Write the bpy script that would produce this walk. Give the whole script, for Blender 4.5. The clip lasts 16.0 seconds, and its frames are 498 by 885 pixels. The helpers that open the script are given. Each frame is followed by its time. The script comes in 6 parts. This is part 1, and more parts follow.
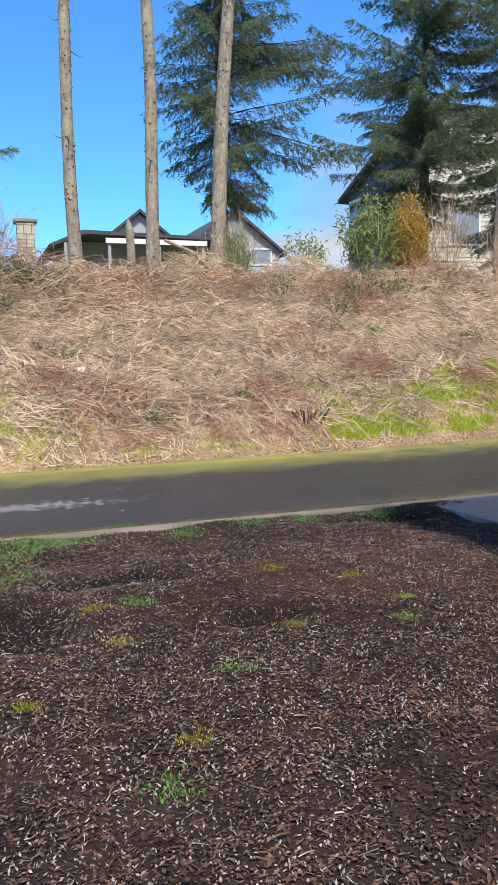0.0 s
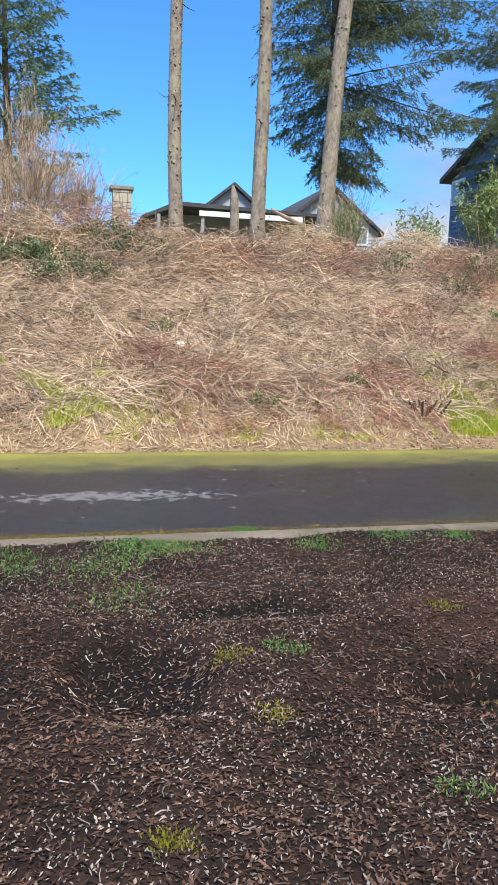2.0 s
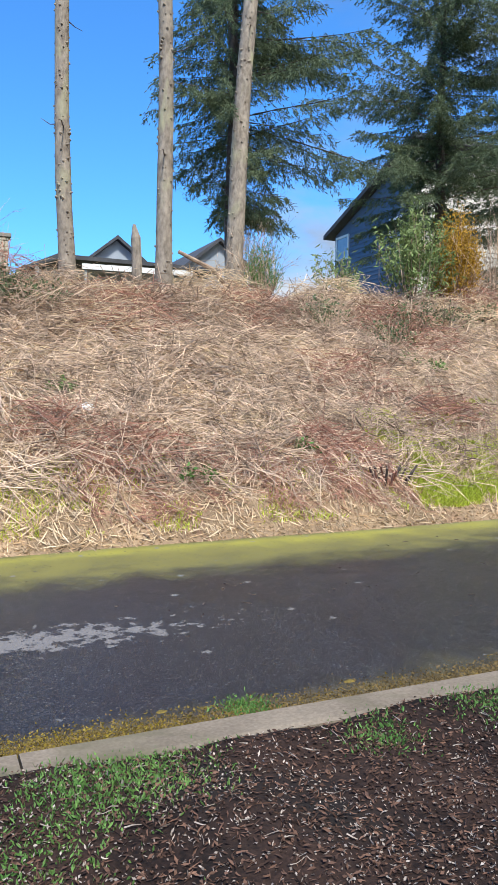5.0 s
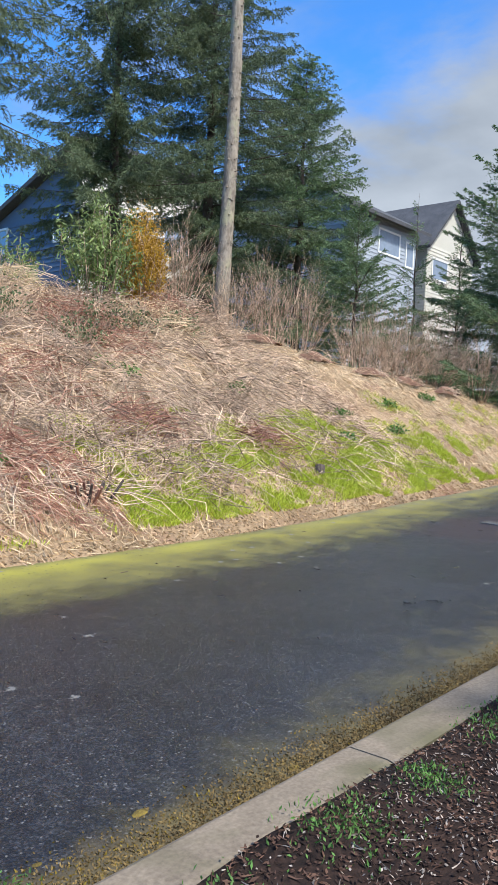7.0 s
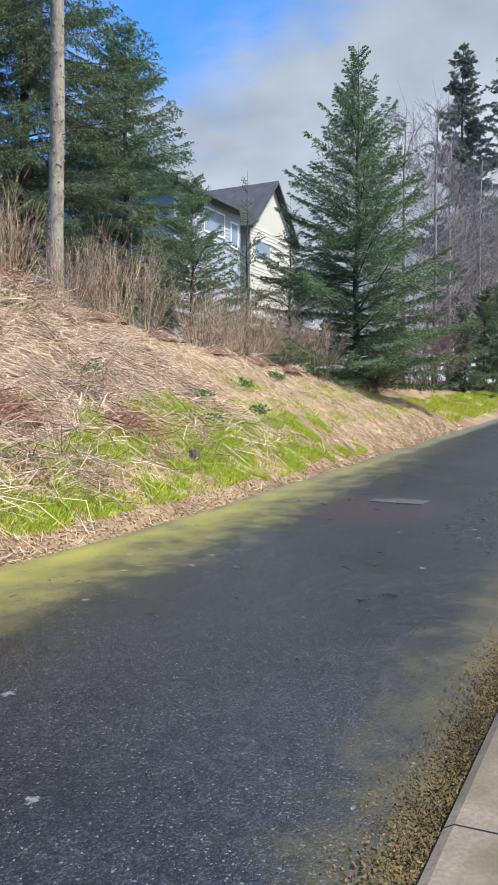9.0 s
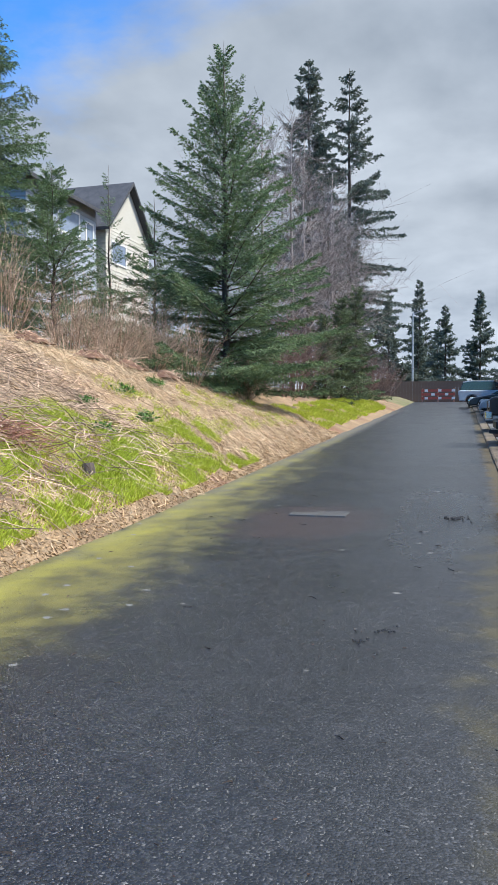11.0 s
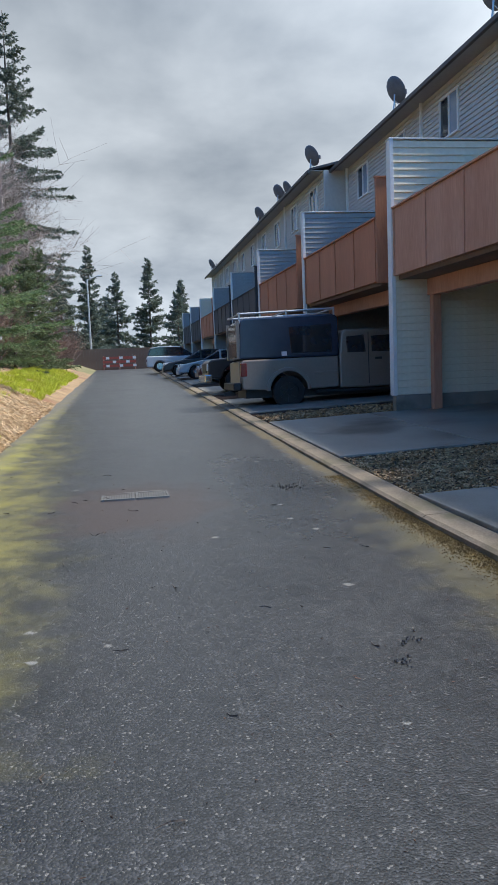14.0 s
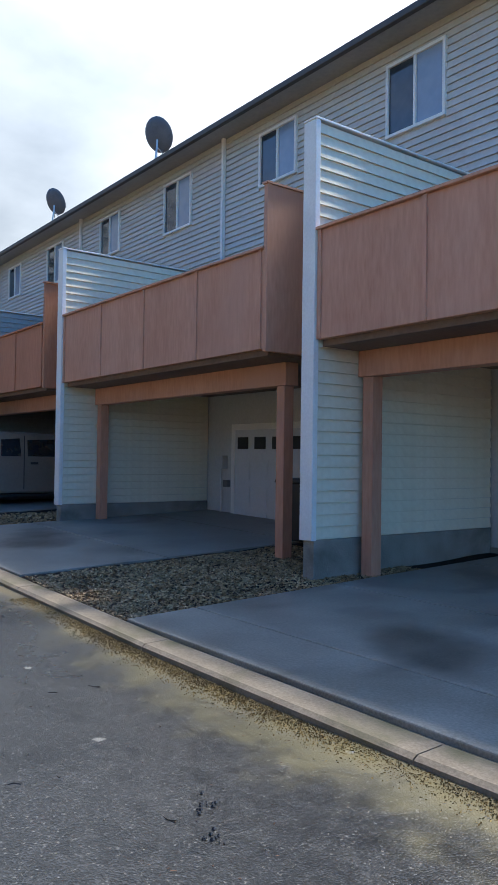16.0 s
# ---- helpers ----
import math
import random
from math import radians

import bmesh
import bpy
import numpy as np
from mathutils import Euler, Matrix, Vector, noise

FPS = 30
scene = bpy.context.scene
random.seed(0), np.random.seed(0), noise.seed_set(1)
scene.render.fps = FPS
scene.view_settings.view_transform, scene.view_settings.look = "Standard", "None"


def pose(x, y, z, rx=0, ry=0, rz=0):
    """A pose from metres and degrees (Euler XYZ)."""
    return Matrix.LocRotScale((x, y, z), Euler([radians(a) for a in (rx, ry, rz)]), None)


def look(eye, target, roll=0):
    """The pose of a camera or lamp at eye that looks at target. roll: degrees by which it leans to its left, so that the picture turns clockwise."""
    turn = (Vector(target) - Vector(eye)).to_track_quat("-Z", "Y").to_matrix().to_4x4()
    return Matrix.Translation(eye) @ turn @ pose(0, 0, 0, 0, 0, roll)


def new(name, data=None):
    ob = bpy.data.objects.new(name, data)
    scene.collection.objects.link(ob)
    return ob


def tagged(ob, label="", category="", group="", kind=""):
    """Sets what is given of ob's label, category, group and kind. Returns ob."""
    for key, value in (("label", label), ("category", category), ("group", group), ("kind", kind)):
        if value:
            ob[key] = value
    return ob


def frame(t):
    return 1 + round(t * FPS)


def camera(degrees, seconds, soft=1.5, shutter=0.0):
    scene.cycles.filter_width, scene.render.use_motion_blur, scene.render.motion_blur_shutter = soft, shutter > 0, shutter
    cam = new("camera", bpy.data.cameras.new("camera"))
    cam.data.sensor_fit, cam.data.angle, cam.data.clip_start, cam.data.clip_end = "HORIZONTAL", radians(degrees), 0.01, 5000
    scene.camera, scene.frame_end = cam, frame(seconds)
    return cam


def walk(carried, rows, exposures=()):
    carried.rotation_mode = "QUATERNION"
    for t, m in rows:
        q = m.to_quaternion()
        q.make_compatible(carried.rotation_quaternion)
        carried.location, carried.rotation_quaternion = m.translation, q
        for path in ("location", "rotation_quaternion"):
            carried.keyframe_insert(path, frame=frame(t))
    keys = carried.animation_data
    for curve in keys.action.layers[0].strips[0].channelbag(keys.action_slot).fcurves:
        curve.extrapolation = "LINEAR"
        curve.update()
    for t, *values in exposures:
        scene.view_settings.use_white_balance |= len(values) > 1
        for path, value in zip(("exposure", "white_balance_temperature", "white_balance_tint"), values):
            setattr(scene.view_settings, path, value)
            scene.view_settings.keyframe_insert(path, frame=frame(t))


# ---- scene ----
cam = camera(36.1, 16.0)
METRES, EYE, TILT, LEAN, TURN = 12.2, 1.5, 0.0, 0.0, -19.8
ROWS = [
    (0.0, 0.0, 0.0, 0.0, -0.11, -6.64, 0.92),
    (0.5, -0.0084, 0.0283, -0.0004, 4.34, -6.06, -0.77),
    (1.0, -0.0203, 0.053, -0.0011, 2.66, -6.52, -1.5),
    (1.5, -0.0378, 0.0737, -0.0017, 3.22, -7.31, -1.78),
    (2.0, -0.0523, 0.1004, -0.0044, 5.68, -8.03, -1.68),
    (2.5, -0.0655, 0.1309, -0.0052, 5.07, -8.1, -0.8),
    (3.0, -0.0775, 0.1646, -0.0032, 2.9, -6.77, -0.14),
    (5.5, -0.1367, 0.3402, -0.0066, -8.69, -2.68, -0.72),
    (6.0, -0.1402, 0.3746, -0.0082, -16.82, -2.67, -1.44),
    (6.5, -0.1455, 0.4099, -0.0107, -23.42, -2.47, -2.21),
    (7.0, -0.1499, 0.4414, -0.0115, -29.26, -2.24, -2.49),
    (7.5, -0.1498, 0.4716, -0.0137, -33.1, -2.15, -2.36),
    (8.0, -0.1568, 0.5056, -0.0163, -35.13, -2.32, -1.58),
    (8.5, -0.158, 0.5328, -0.0168, -38.58, -2.71, -0.81),
    (9.0, -0.1576, 0.5627, -0.0189, -43.08, -2.99, -0.21),
    (9.5, -0.1565, 0.5895, -0.021, -49.32, -3.28, 0.07),
    (12.0, -0.1178, 0.751, -0.0257, -58.82, -2.18, 1.74),
    (12.5, -0.1092, 0.7835, -0.0279, -64.23, -2.9, 3.09),
    (13.0, -0.0981, 0.8159, -0.0271, -68.76, -3.77, 3.17),
    (13.5, -0.0918, 0.8479, -0.0259, -74.12, -4.58, 2.85),
    (14.0, -0.0788, 0.8756, -0.0267, -79.62, -5.18, 2.43),
    (14.5, -0.0658, 0.902, -0.0237, -85.05, -5.53, 1.83),
    (15.0, -0.0561, 0.9272, -0.0191, -91.37, -4.78, 1.07),
    (15.5, -0.0444, 0.9383, -0.016, -99.05, -0.91, 0.52),
    (16.0, -0.0403, 0.9444, -0.0138, -107.25, 1.93, -0.2),
]
EXPOSURES = [(0.0, 0.52, 6050, 10), (5.5, 0.58, 5850, 9), (9.0, 0.74, 5850, 9), (12.5, 0.66, 5950, 8), (14.5, 0.7, 6150, 8), (16.0, 1.0, 6000, 8)]
walk(cam, [(t, pose(0, 0, EYE, TILT, LEAN, TURN) @ pose(METRES * x, METRES * y, METRES * z, 90 + pitch, roll, yaw)) for t, x, y, z, yaw, pitch, roll in ROWS], EXPOSURES)

# ---- light ----
SUN_FROM = Vector((-0.13, -0.96, 1.5)).normalized()
sun = new("sun", bpy.data.lights.new("sun", "SUN"))
sun.data.energy, sun.data.angle, sun.data.color = 4.3, radians(5.0), (1.0, 0.92, 0.79)
sun.matrix_world = look((30, -60, 60), Vector((30, -60, 60)) - SUN_FROM)

world = bpy.data.worlds.new("sky")
scene.world = world
world.use_nodes = True


def build_sky():
    nt = world.node_tree
    nt.nodes.clear()
    N, L = nt.nodes.new, nt.links.new
    out, bg = N("ShaderNodeOutputWorld"), N("ShaderNodeBackground")
    sky = N("ShaderNodeTexSky")
    sky.sky_type, sky.sun_disc = "NISHITA", False
    sky.sun_elevation = math.asin(SUN_FROM.z)
    sky.sun_rotation = math.atan2(SUN_FROM.x, SUN_FROM.y)
    sky.air_density, sky.dust_density, sky.ozone_density = 1.0, 0.2, 2.5
    co = N("ShaderNodeTexCoord")
    sep = N("ShaderNodeSeparateXYZ")
    L(co.outputs["Generated"], sep.inputs[0])
    # clouds flatten towards the horizon
    zc = N("ShaderNodeMath"); zc.operation = "MAXIMUM"; zc.inputs[1].default_value = 0.06
    L(sep.outputs[2], zc.inputs[0])
    za = N("ShaderNodeMath"); za.operation = "ADD"; za.inputs[1].default_value = 0.22
    L(zc.outputs[0], za.inputs[0])
    dv = N("ShaderNodeVectorMath"); dv.operation = "DIVIDE"
    cmb = N("ShaderNodeCombineXYZ")
    for k in range(3):
        L(za.outputs[0], cmb.inputs[k])
    L(co.outputs["Generated"], dv.inputs[0]); L(cmb.outputs[0], dv.inputs[1])
    n1 = N("ShaderNodeTexNoise"); n1.inputs["Scale"].default_value = 1.15; n1.inputs["Detail"].default_value = 8; n1.inputs["Roughness"].default_value = 0.58
    n1.inputs["Distortion"].default_value = 0.35
    L(dv.outputs[0], n1.inputs["Vector"])
    # the cloud deck lies to the south and east, the clear sky to the north-west
    side = N("ShaderNodeVectorMath"); side.operation = "DOT_PRODUCT"; side.inputs[1].default_value = (0.80, -0.60, 0.0)
    L(co.outputs["Generated"], side.inputs[0])
    sm = N("ShaderNodeMath"); sm.operation = "MULTIPLY_ADD"; sm.inputs[1].default_value = 0.55; sm.inputs[2].default_value = -0.055
    L(side.outputs["Value"], sm.inputs[0])
    lo = N("ShaderNodeMapRange"); lo.inputs["From Min"].default_value, lo.inputs["From Max"].default_value = 0.42, 0.05
    lo.inputs["To Min"].default_value, lo.inputs["To Max"].default_value = 0.0, 0.25
    L(sep.outputs[2], lo.inputs["Value"])
    a0 = N("ShaderNodeMath"); a0.operation = "ADD"
    L(sm.outputs[0], a0.inputs[0]); L(lo.outputs[0], a0.inputs[1])
    ad = N("ShaderNodeMath"); ad.operation = "ADD"
    L(n1.outputs[0], ad.inputs[0]); L(a0.outputs[0], ad.inputs[1])
    ramp = N("ShaderNodeMapRange"); ramp.interpolation_type = "SMOOTHSTEP"
    ramp.inputs["From Min"].default_value, ramp.inputs["From Max"].default_value = 0.44, 0.72
    L(ad.outputs[0], ramp.inputs["Value"])
    n2 = N("ShaderNodeTexNoise"); n2.inputs["Scale"].default_value = 1.9; n2.inputs["Detail"].default_value = 7
    n2.inputs["Distortion"].default_value = 0.12
    L(dv.outputs[0], n2.inputs["Vector"])
    cr = N("ShaderNodeValToRGB")
    cr.color_ramp.elements[0].position, cr.color_ramp.elements[0].color = 0.30, (1.45, 1.6, 1.8, 1)
    cr.color_ramp.elements[1].position, cr.color_ramp.elements[1].color = 0.66, (3.0, 3.12, 3.25, 1)
    L(n2.outputs[0], cr.inputs[0])
    near = N("ShaderNodeVectorMath"); near.operation = "DOT_PRODUCT"; near.inputs[1].default_value = SUN_FROM
    L(co.outputs["Generated"], near.inputs[0])
    glow = N("ShaderNodeMapRange"); glow.interpolation_type = "SMOOTHSTEP"
    glow.inputs["From Min"].default_value, glow.inputs["From Max"].default_value = 0.15, 1.0
    glow.inputs["To Min"].default_value, glow.inputs["To Max"].default_value = 0.92, 2.6
    L(near.outputs["Value"], glow.inputs["Value"])
    rim = N("ShaderNodeMapRange"); rim.interpolation_type = "SMOOTHSTEP"
    rim.inputs["From Min"].default_value, rim.inputs["From Max"].default_value = 0.24, 0.0
    rim.inputs["To Min"].default_value, rim.inputs["To Max"].default_value = 0.0, 0.45
    L(sep.outputs[2], rim.inputs["Value"])
    both = N("ShaderNodeMath"); both.operation = "ADD"
    L(glow.outputs[0], both.inputs[0]); L(rim.outputs[0], both.inputs[1])
    lit = N("ShaderNodeVectorMath"); lit.operation = "SCALE"
    L(cr.outputs[0], lit.inputs[0]); L(both.outputs[0], lit.inputs["Scale"])
    tint = N("ShaderNodeMix"); tint.data_type, tint.blend_type = "RGBA", "MULTIPLY"
    tint.inputs[0].default_value = 1.0
    tint.inputs[7].default_value = (0.42, 0.80, 1.13, 1)
    L(sky.outputs[0], tint.inputs[6])
    mix = N("ShaderNodeMix"); mix.data_type = "RGBA"
    L(ramp.outputs[0], mix.inputs[0]); L(tint.outputs[2], mix.inputs[6]); L(lit.outputs[0], mix.inputs[7])
    L(mix.outputs[2], bg.inputs["Color"])
    bg.inputs["Strength"].default_value = 0.15
    L(bg.outputs[0], out.inputs[0])


build_sky()

# ---- materials ----


def mat(name, dark, light, scale=6.0, rough=0.8, bump=0.3, fine=40.0, metal=0.0, third=None, bias=0.5, bump_dist=0.01, vary=0.0, spec=0.5, rough_vary=0.12, stretch=(1, 1, 1)):
    """Two scales of noise between two colours, a fine relief, and stains of a third colour."""
    m = bpy.data.materials.new(name)
    m.use_nodes = True
    nt = m.node_tree
    N, L = nt.nodes.new, nt.links.new
    b = nt.nodes["Principled BSDF"]
    co = N("ShaderNodeTexCoord")
    mp = N("ShaderNodeMapping"); mp.inputs["Scale"].default_value = stretch
    L(co.outputs["Object"], mp.inputs[0])
    a = N("ShaderNodeTexNoise"); a.inputs["Scale"].default_value = scale; a.inputs["Detail"].default_value = 6
    c = N("ShaderNodeTexNoise"); c.inputs["Scale"].default_value = fine; c.inputs["Detail"].default_value = 4
    L(mp.outputs[0], a.inputs["Vector"]); L(mp.outputs[0], c.inputs["Vector"])
    sm = N("ShaderNodeMath"); sm.operation = "MULTIPLY_ADD"; sm.inputs[1].default_value = 0.5
    L(a.outputs[0], sm.inputs[0])
    hf = N("ShaderNodeMath"); hf.operation = "MULTIPLY"; hf.inputs[1].default_value = 0.5
    L(c.outputs[0], hf.inputs[0]); L(hf.outputs[0], sm.inputs[2])
    mr = N("ShaderNodeMapRange"); mr.inputs["From Min"].default_value, mr.inputs["From Max"].default_value = bias - 0.16, bias + 0.16
    L(sm.outputs[0], mr.inputs["Value"])
    mx = N("ShaderNodeMix"); mx.data_type = "RGBA"
    mx.inputs[6].default_value, mx.inputs[7].default_value = (*dark, 1), (*light, 1)
    L(mr.outputs[0], mx.inputs[0])
    col = mx.outputs[2]
    if third:
        t = N("ShaderNodeTexNoise"); t.inputs["Scale"].default_value = scale * 0.37; t.inputs["Detail"].default_value = 7; t.inputs["Distortion"].default_value = 0.5
        L(mp.outputs[0], t.inputs["Vector"])
        tr = N("ShaderNodeMapRange"); tr.inputs["From Min"].default_value, tr.inputs["From Max"].default_value = 0.54, 0.68
        L(t.outputs[0], tr.inputs["Value"])
        m3 = N("ShaderNodeMix"); m3.data_type = "RGBA"; m3.inputs[7].default_value = (*third, 1)
        L(tr.outputs[0], m3.inputs[0]); L(col, m3.inputs[6])
        col = m3.outputs[2]
    if vary:
        oi = N("ShaderNodeObjectInfo"); gi = N("ShaderNodeNewGeometry")
        av = N("ShaderNodeMath"); av.operation = "ADD"
        L(oi.outputs["Random"], av.inputs[0]); L(gi.outputs["Random Per Island"], av.inputs[1])
        fr = N("ShaderNodeMath"); fr.operation = "FRACT"; L(av.outputs[0], fr.inputs[0])
        vr = N("ShaderNodeMapRange"); vr.inputs["To Min"].default_value, vr.inputs["To Max"].default_value = 1 - vary, 1 + vary
        L(fr.outputs[0], vr.inputs["Value"])
        hs = N("ShaderNodeHueSaturation"); L(vr.outputs[0], hs.inputs["Value"]); L(col, hs.inputs["Color"])
        col = hs.outputs[0]
    L(col, b.inputs["Base Color"])
    rr = N("ShaderNodeMapRange"); rr.inputs["To Min"].default_value, rr.inputs["To Max"].default_value = max(0.02, rough - rough_vary), min(1.0, rough + rough_vary)
    L(sm.outputs[0], rr.inputs["Value"]); L(rr.outputs[0], b.inputs["Roughness"])
    b.inputs["Metallic"].default_value = metal
    b.inputs["Specular IOR Level"].default_value = spec
    if bump:
        bp = N("ShaderNodeBump"); bp.inputs["Strength"].default_value = bump; bp.inputs["Distance"].default_value = bump_dist
        L(sm.outputs[0], bp.inputs["Height"]); L(bp.outputs[0], b.inputs["Normal"])
    return m


def speckle(m, scale, low, high, share=1.0):
    """Multiplies a material's colour by a random value for each small stone of the aggregate."""
    nt = m.node_tree
    N, L = nt.nodes.new, nt.links.new
    b = nt.nodes["Principled BSDF"]
    geo = N("ShaderNodeNewGeometry")
    vo = N("ShaderNodeTexVoronoi"); vo.inputs["Scale"].default_value = scale
    L(geo.outputs["Position"], vo.inputs["Vector"])
    sp = N("ShaderNodeSeparateColor"); L(vo.outputs["Color"], sp.inputs[0])
    pw = N("ShaderNodeMath"); pw.operation = "POWER"; pw.inputs[1].default_value = 3.0; L(sp.outputs[0], pw.inputs[0])
    mr = N("ShaderNodeMapRange"); mr.inputs["To Min"].default_value, mr.inputs["To Max"].default_value = low, high
    L(pw.outputs[0], mr.inputs["Value"])
    hs = N("ShaderNodeHueSaturation"); L(mr.outputs[0], hs.inputs["Value"])
    L(b.inputs["Base Color"].links[0].from_socket, hs.inputs["Color"]); L(hs.outputs[0], b.inputs["Base Color"])
    return m


def spots(m, colour, scale, size, share):
    """Small ragged spots of another colour, some way apart."""
    nt = m.node_tree
    N, L = nt.nodes.new, nt.links.new
    b = nt.nodes["Principled BSDF"]
    geo = N("ShaderNodeNewGeometry")
    wn = N("ShaderNodeTexNoise"); wn.inputs["Scale"].default_value = 38; wn.inputs["Detail"].default_value = 4
    L(geo.outputs["Position"], wn.inputs["Vector"])
    vo = N("ShaderNodeTexVoronoi"); vo.inputs["Scale"].default_value = scale
    L(geo.outputs["Position"], vo.inputs["Vector"])
    sp = N("ShaderNodeSeparateColor"); L(vo.outputs["Color"], sp.inputs[0])
    pick = N("ShaderNodeMath"); pick.operation = "LESS_THAN"; pick.inputs[1].default_value = share; L(sp.outputs[1], pick.inputs[0])
    ds = N("ShaderNodeMath"); ds.operation = "MULTIPLY_ADD"; ds.inputs[1].default_value = size * 2.2; L(wn.outputs[0], ds.inputs[0]); L(vo.outputs["Distance"], ds.inputs[2])
    mr = N("ShaderNodeMapRange"); mr.inputs["From Min"].default_value, mr.inputs["From Max"].default_value = size * 2.15, size * 1.75
    L(ds.outputs[0], mr.inputs["Value"])
    f = N("ShaderNodeMath"); f.operation = "MULTIPLY"; L(pick.outputs[0], f.inputs[0]); L(mr.outputs[0], f.inputs[1])
    mx = N("ShaderNodeMix"); mx.data_type = "RGBA"; mx.inputs[7].default_value = (*colour, 1)
    L(f.outputs[0], mx.inputs[0]); L(b.inputs["Base Color"].links[0].from_socket, mx.inputs[6]); L(mx.outputs[2], b.inputs["Base Color"])


def leafy(name, dark, light, vary=0.35, through_light=0.25, rough=0.6):
    m = mat(name, dark, light, scale=1.2, rough=rough, bump=0, fine=9, vary=vary, spec=0.3)
    nt = m.node_tree
    b = nt.nodes["Principled BSDF"]
    tl = nt.nodes.new("ShaderNodeBsdfTranslucent")
    src = b.inputs["Base Color"].links[0].from_socket
    nt.links.new(src, tl.inputs["Color"])
    mx = nt.nodes.new("ShaderNodeMixShader"); mx.inputs[0].default_value = through_light
    nt.links.new(b.outputs[0], mx.inputs[1]); nt.links.new(tl.outputs[0], mx.inputs[2])
    nt.links.new(mx.outputs[0], nt.nodes["Material Output"].inputs[0])
    return m


def by_place(m, blends):
    """Adds colour patches to a material by world place: each blend is (colour, centre y at x = 0, half width, softness, noise scale, ragged, roughness or None, centre x or None, half length)."""
    nt = m.node_tree
    N, L = nt.nodes.new, nt.links.new
    b = nt.nodes["Principled BSDF"]
    geo = N("ShaderNodeNewGeometry"); sep = N("ShaderNodeSeparateXYZ"); L(geo.outputs["Position"], sep.inputs[0])
    for colour, cy, half, soft, scale, ragged, rough, cx, length in blends:
        n = N("ShaderNodeTexNoise"); n.inputs["Scale"].default_value = scale; n.inputs["Detail"].default_value = 8; n.inputs["Roughness"].default_value = 0.65
        L(geo.outputs["Position"], n.inputs["Vector"])
        d = N("ShaderNodeMath"); d.operation = "SUBTRACT"; d.inputs[1].default_value = cy; L(sep.outputs[1], d.inputs[0])
        if cx is None:
            dist = N("ShaderNodeMath"); dist.operation = "ABSOLUTE"; L(d.outputs[0], dist.inputs[0])
        else:
            e = N("ShaderNodeMath"); e.operation = "SUBTRACT"; e.inputs[1].default_value = cx; L(sep.outputs[0], e.inputs[0])
            e2 = N("ShaderNodeMath"); e2.operation = "MULTIPLY"; e2.inputs[1].default_value = half / length; L(e.outputs[0], e2.inputs[0])
            cb = N("ShaderNodeCombineXYZ"); L(e2.outputs[0], cb.inputs[0]); L(d.outputs[0], cb.inputs[1])
            dist = N("ShaderNodeVectorMath"); dist.operation = "LENGTH"; L(cb.outputs[0], dist.inputs[0])
        ns = N("ShaderNodeMath"); ns.operation = "MULTIPLY_ADD"; ns.inputs[1].default_value = ragged; L(n.outputs[0], ns.inputs[0])
        L(dist.outputs["Value"] if cx is not None else dist.outputs[0], ns.inputs[2])
        mr = N("ShaderNodeMapRange"); mr.interpolation_type = "SMOOTHSTEP"
        mr.inputs["From Min"].default_value, mr.inputs["From Max"].default_value = half + ragged * 0.5 + soft, half + ragged * 0.5 - soft
        L(ns.outputs[0], mr.inputs["Value"])
        mx = N("ShaderNodeMix"); mx.data_type = "RGBA"; mx.inputs[7].default_value = (*colour[:3], 1)
        fac = N("ShaderNodeMath"); fac.operation = "MULTIPLY"; fac.inputs[1].default_value = colour[3] if len(colour) > 3 else 1.0
        L(mr.outputs[0], fac.inputs[0]); L(fac.outputs[0], mx.inputs[0])
        L(b.inputs["Base Color"].links[0].from_socket, mx.inputs[6]); L(mx.outputs[2], b.inputs["Base Color"])
        if rough is not None:
            rx = N("ShaderNodeMix"); rx.data_type = "FLOAT"; L(fac.outputs[0], rx.inputs[0])
            L(b.inputs["Roughness"].links[0].from_socket, rx.inputs[2]); rx.inputs[3].default_value = rough
            L(rx.outputs[0], b.inputs["Roughness"])
    return m


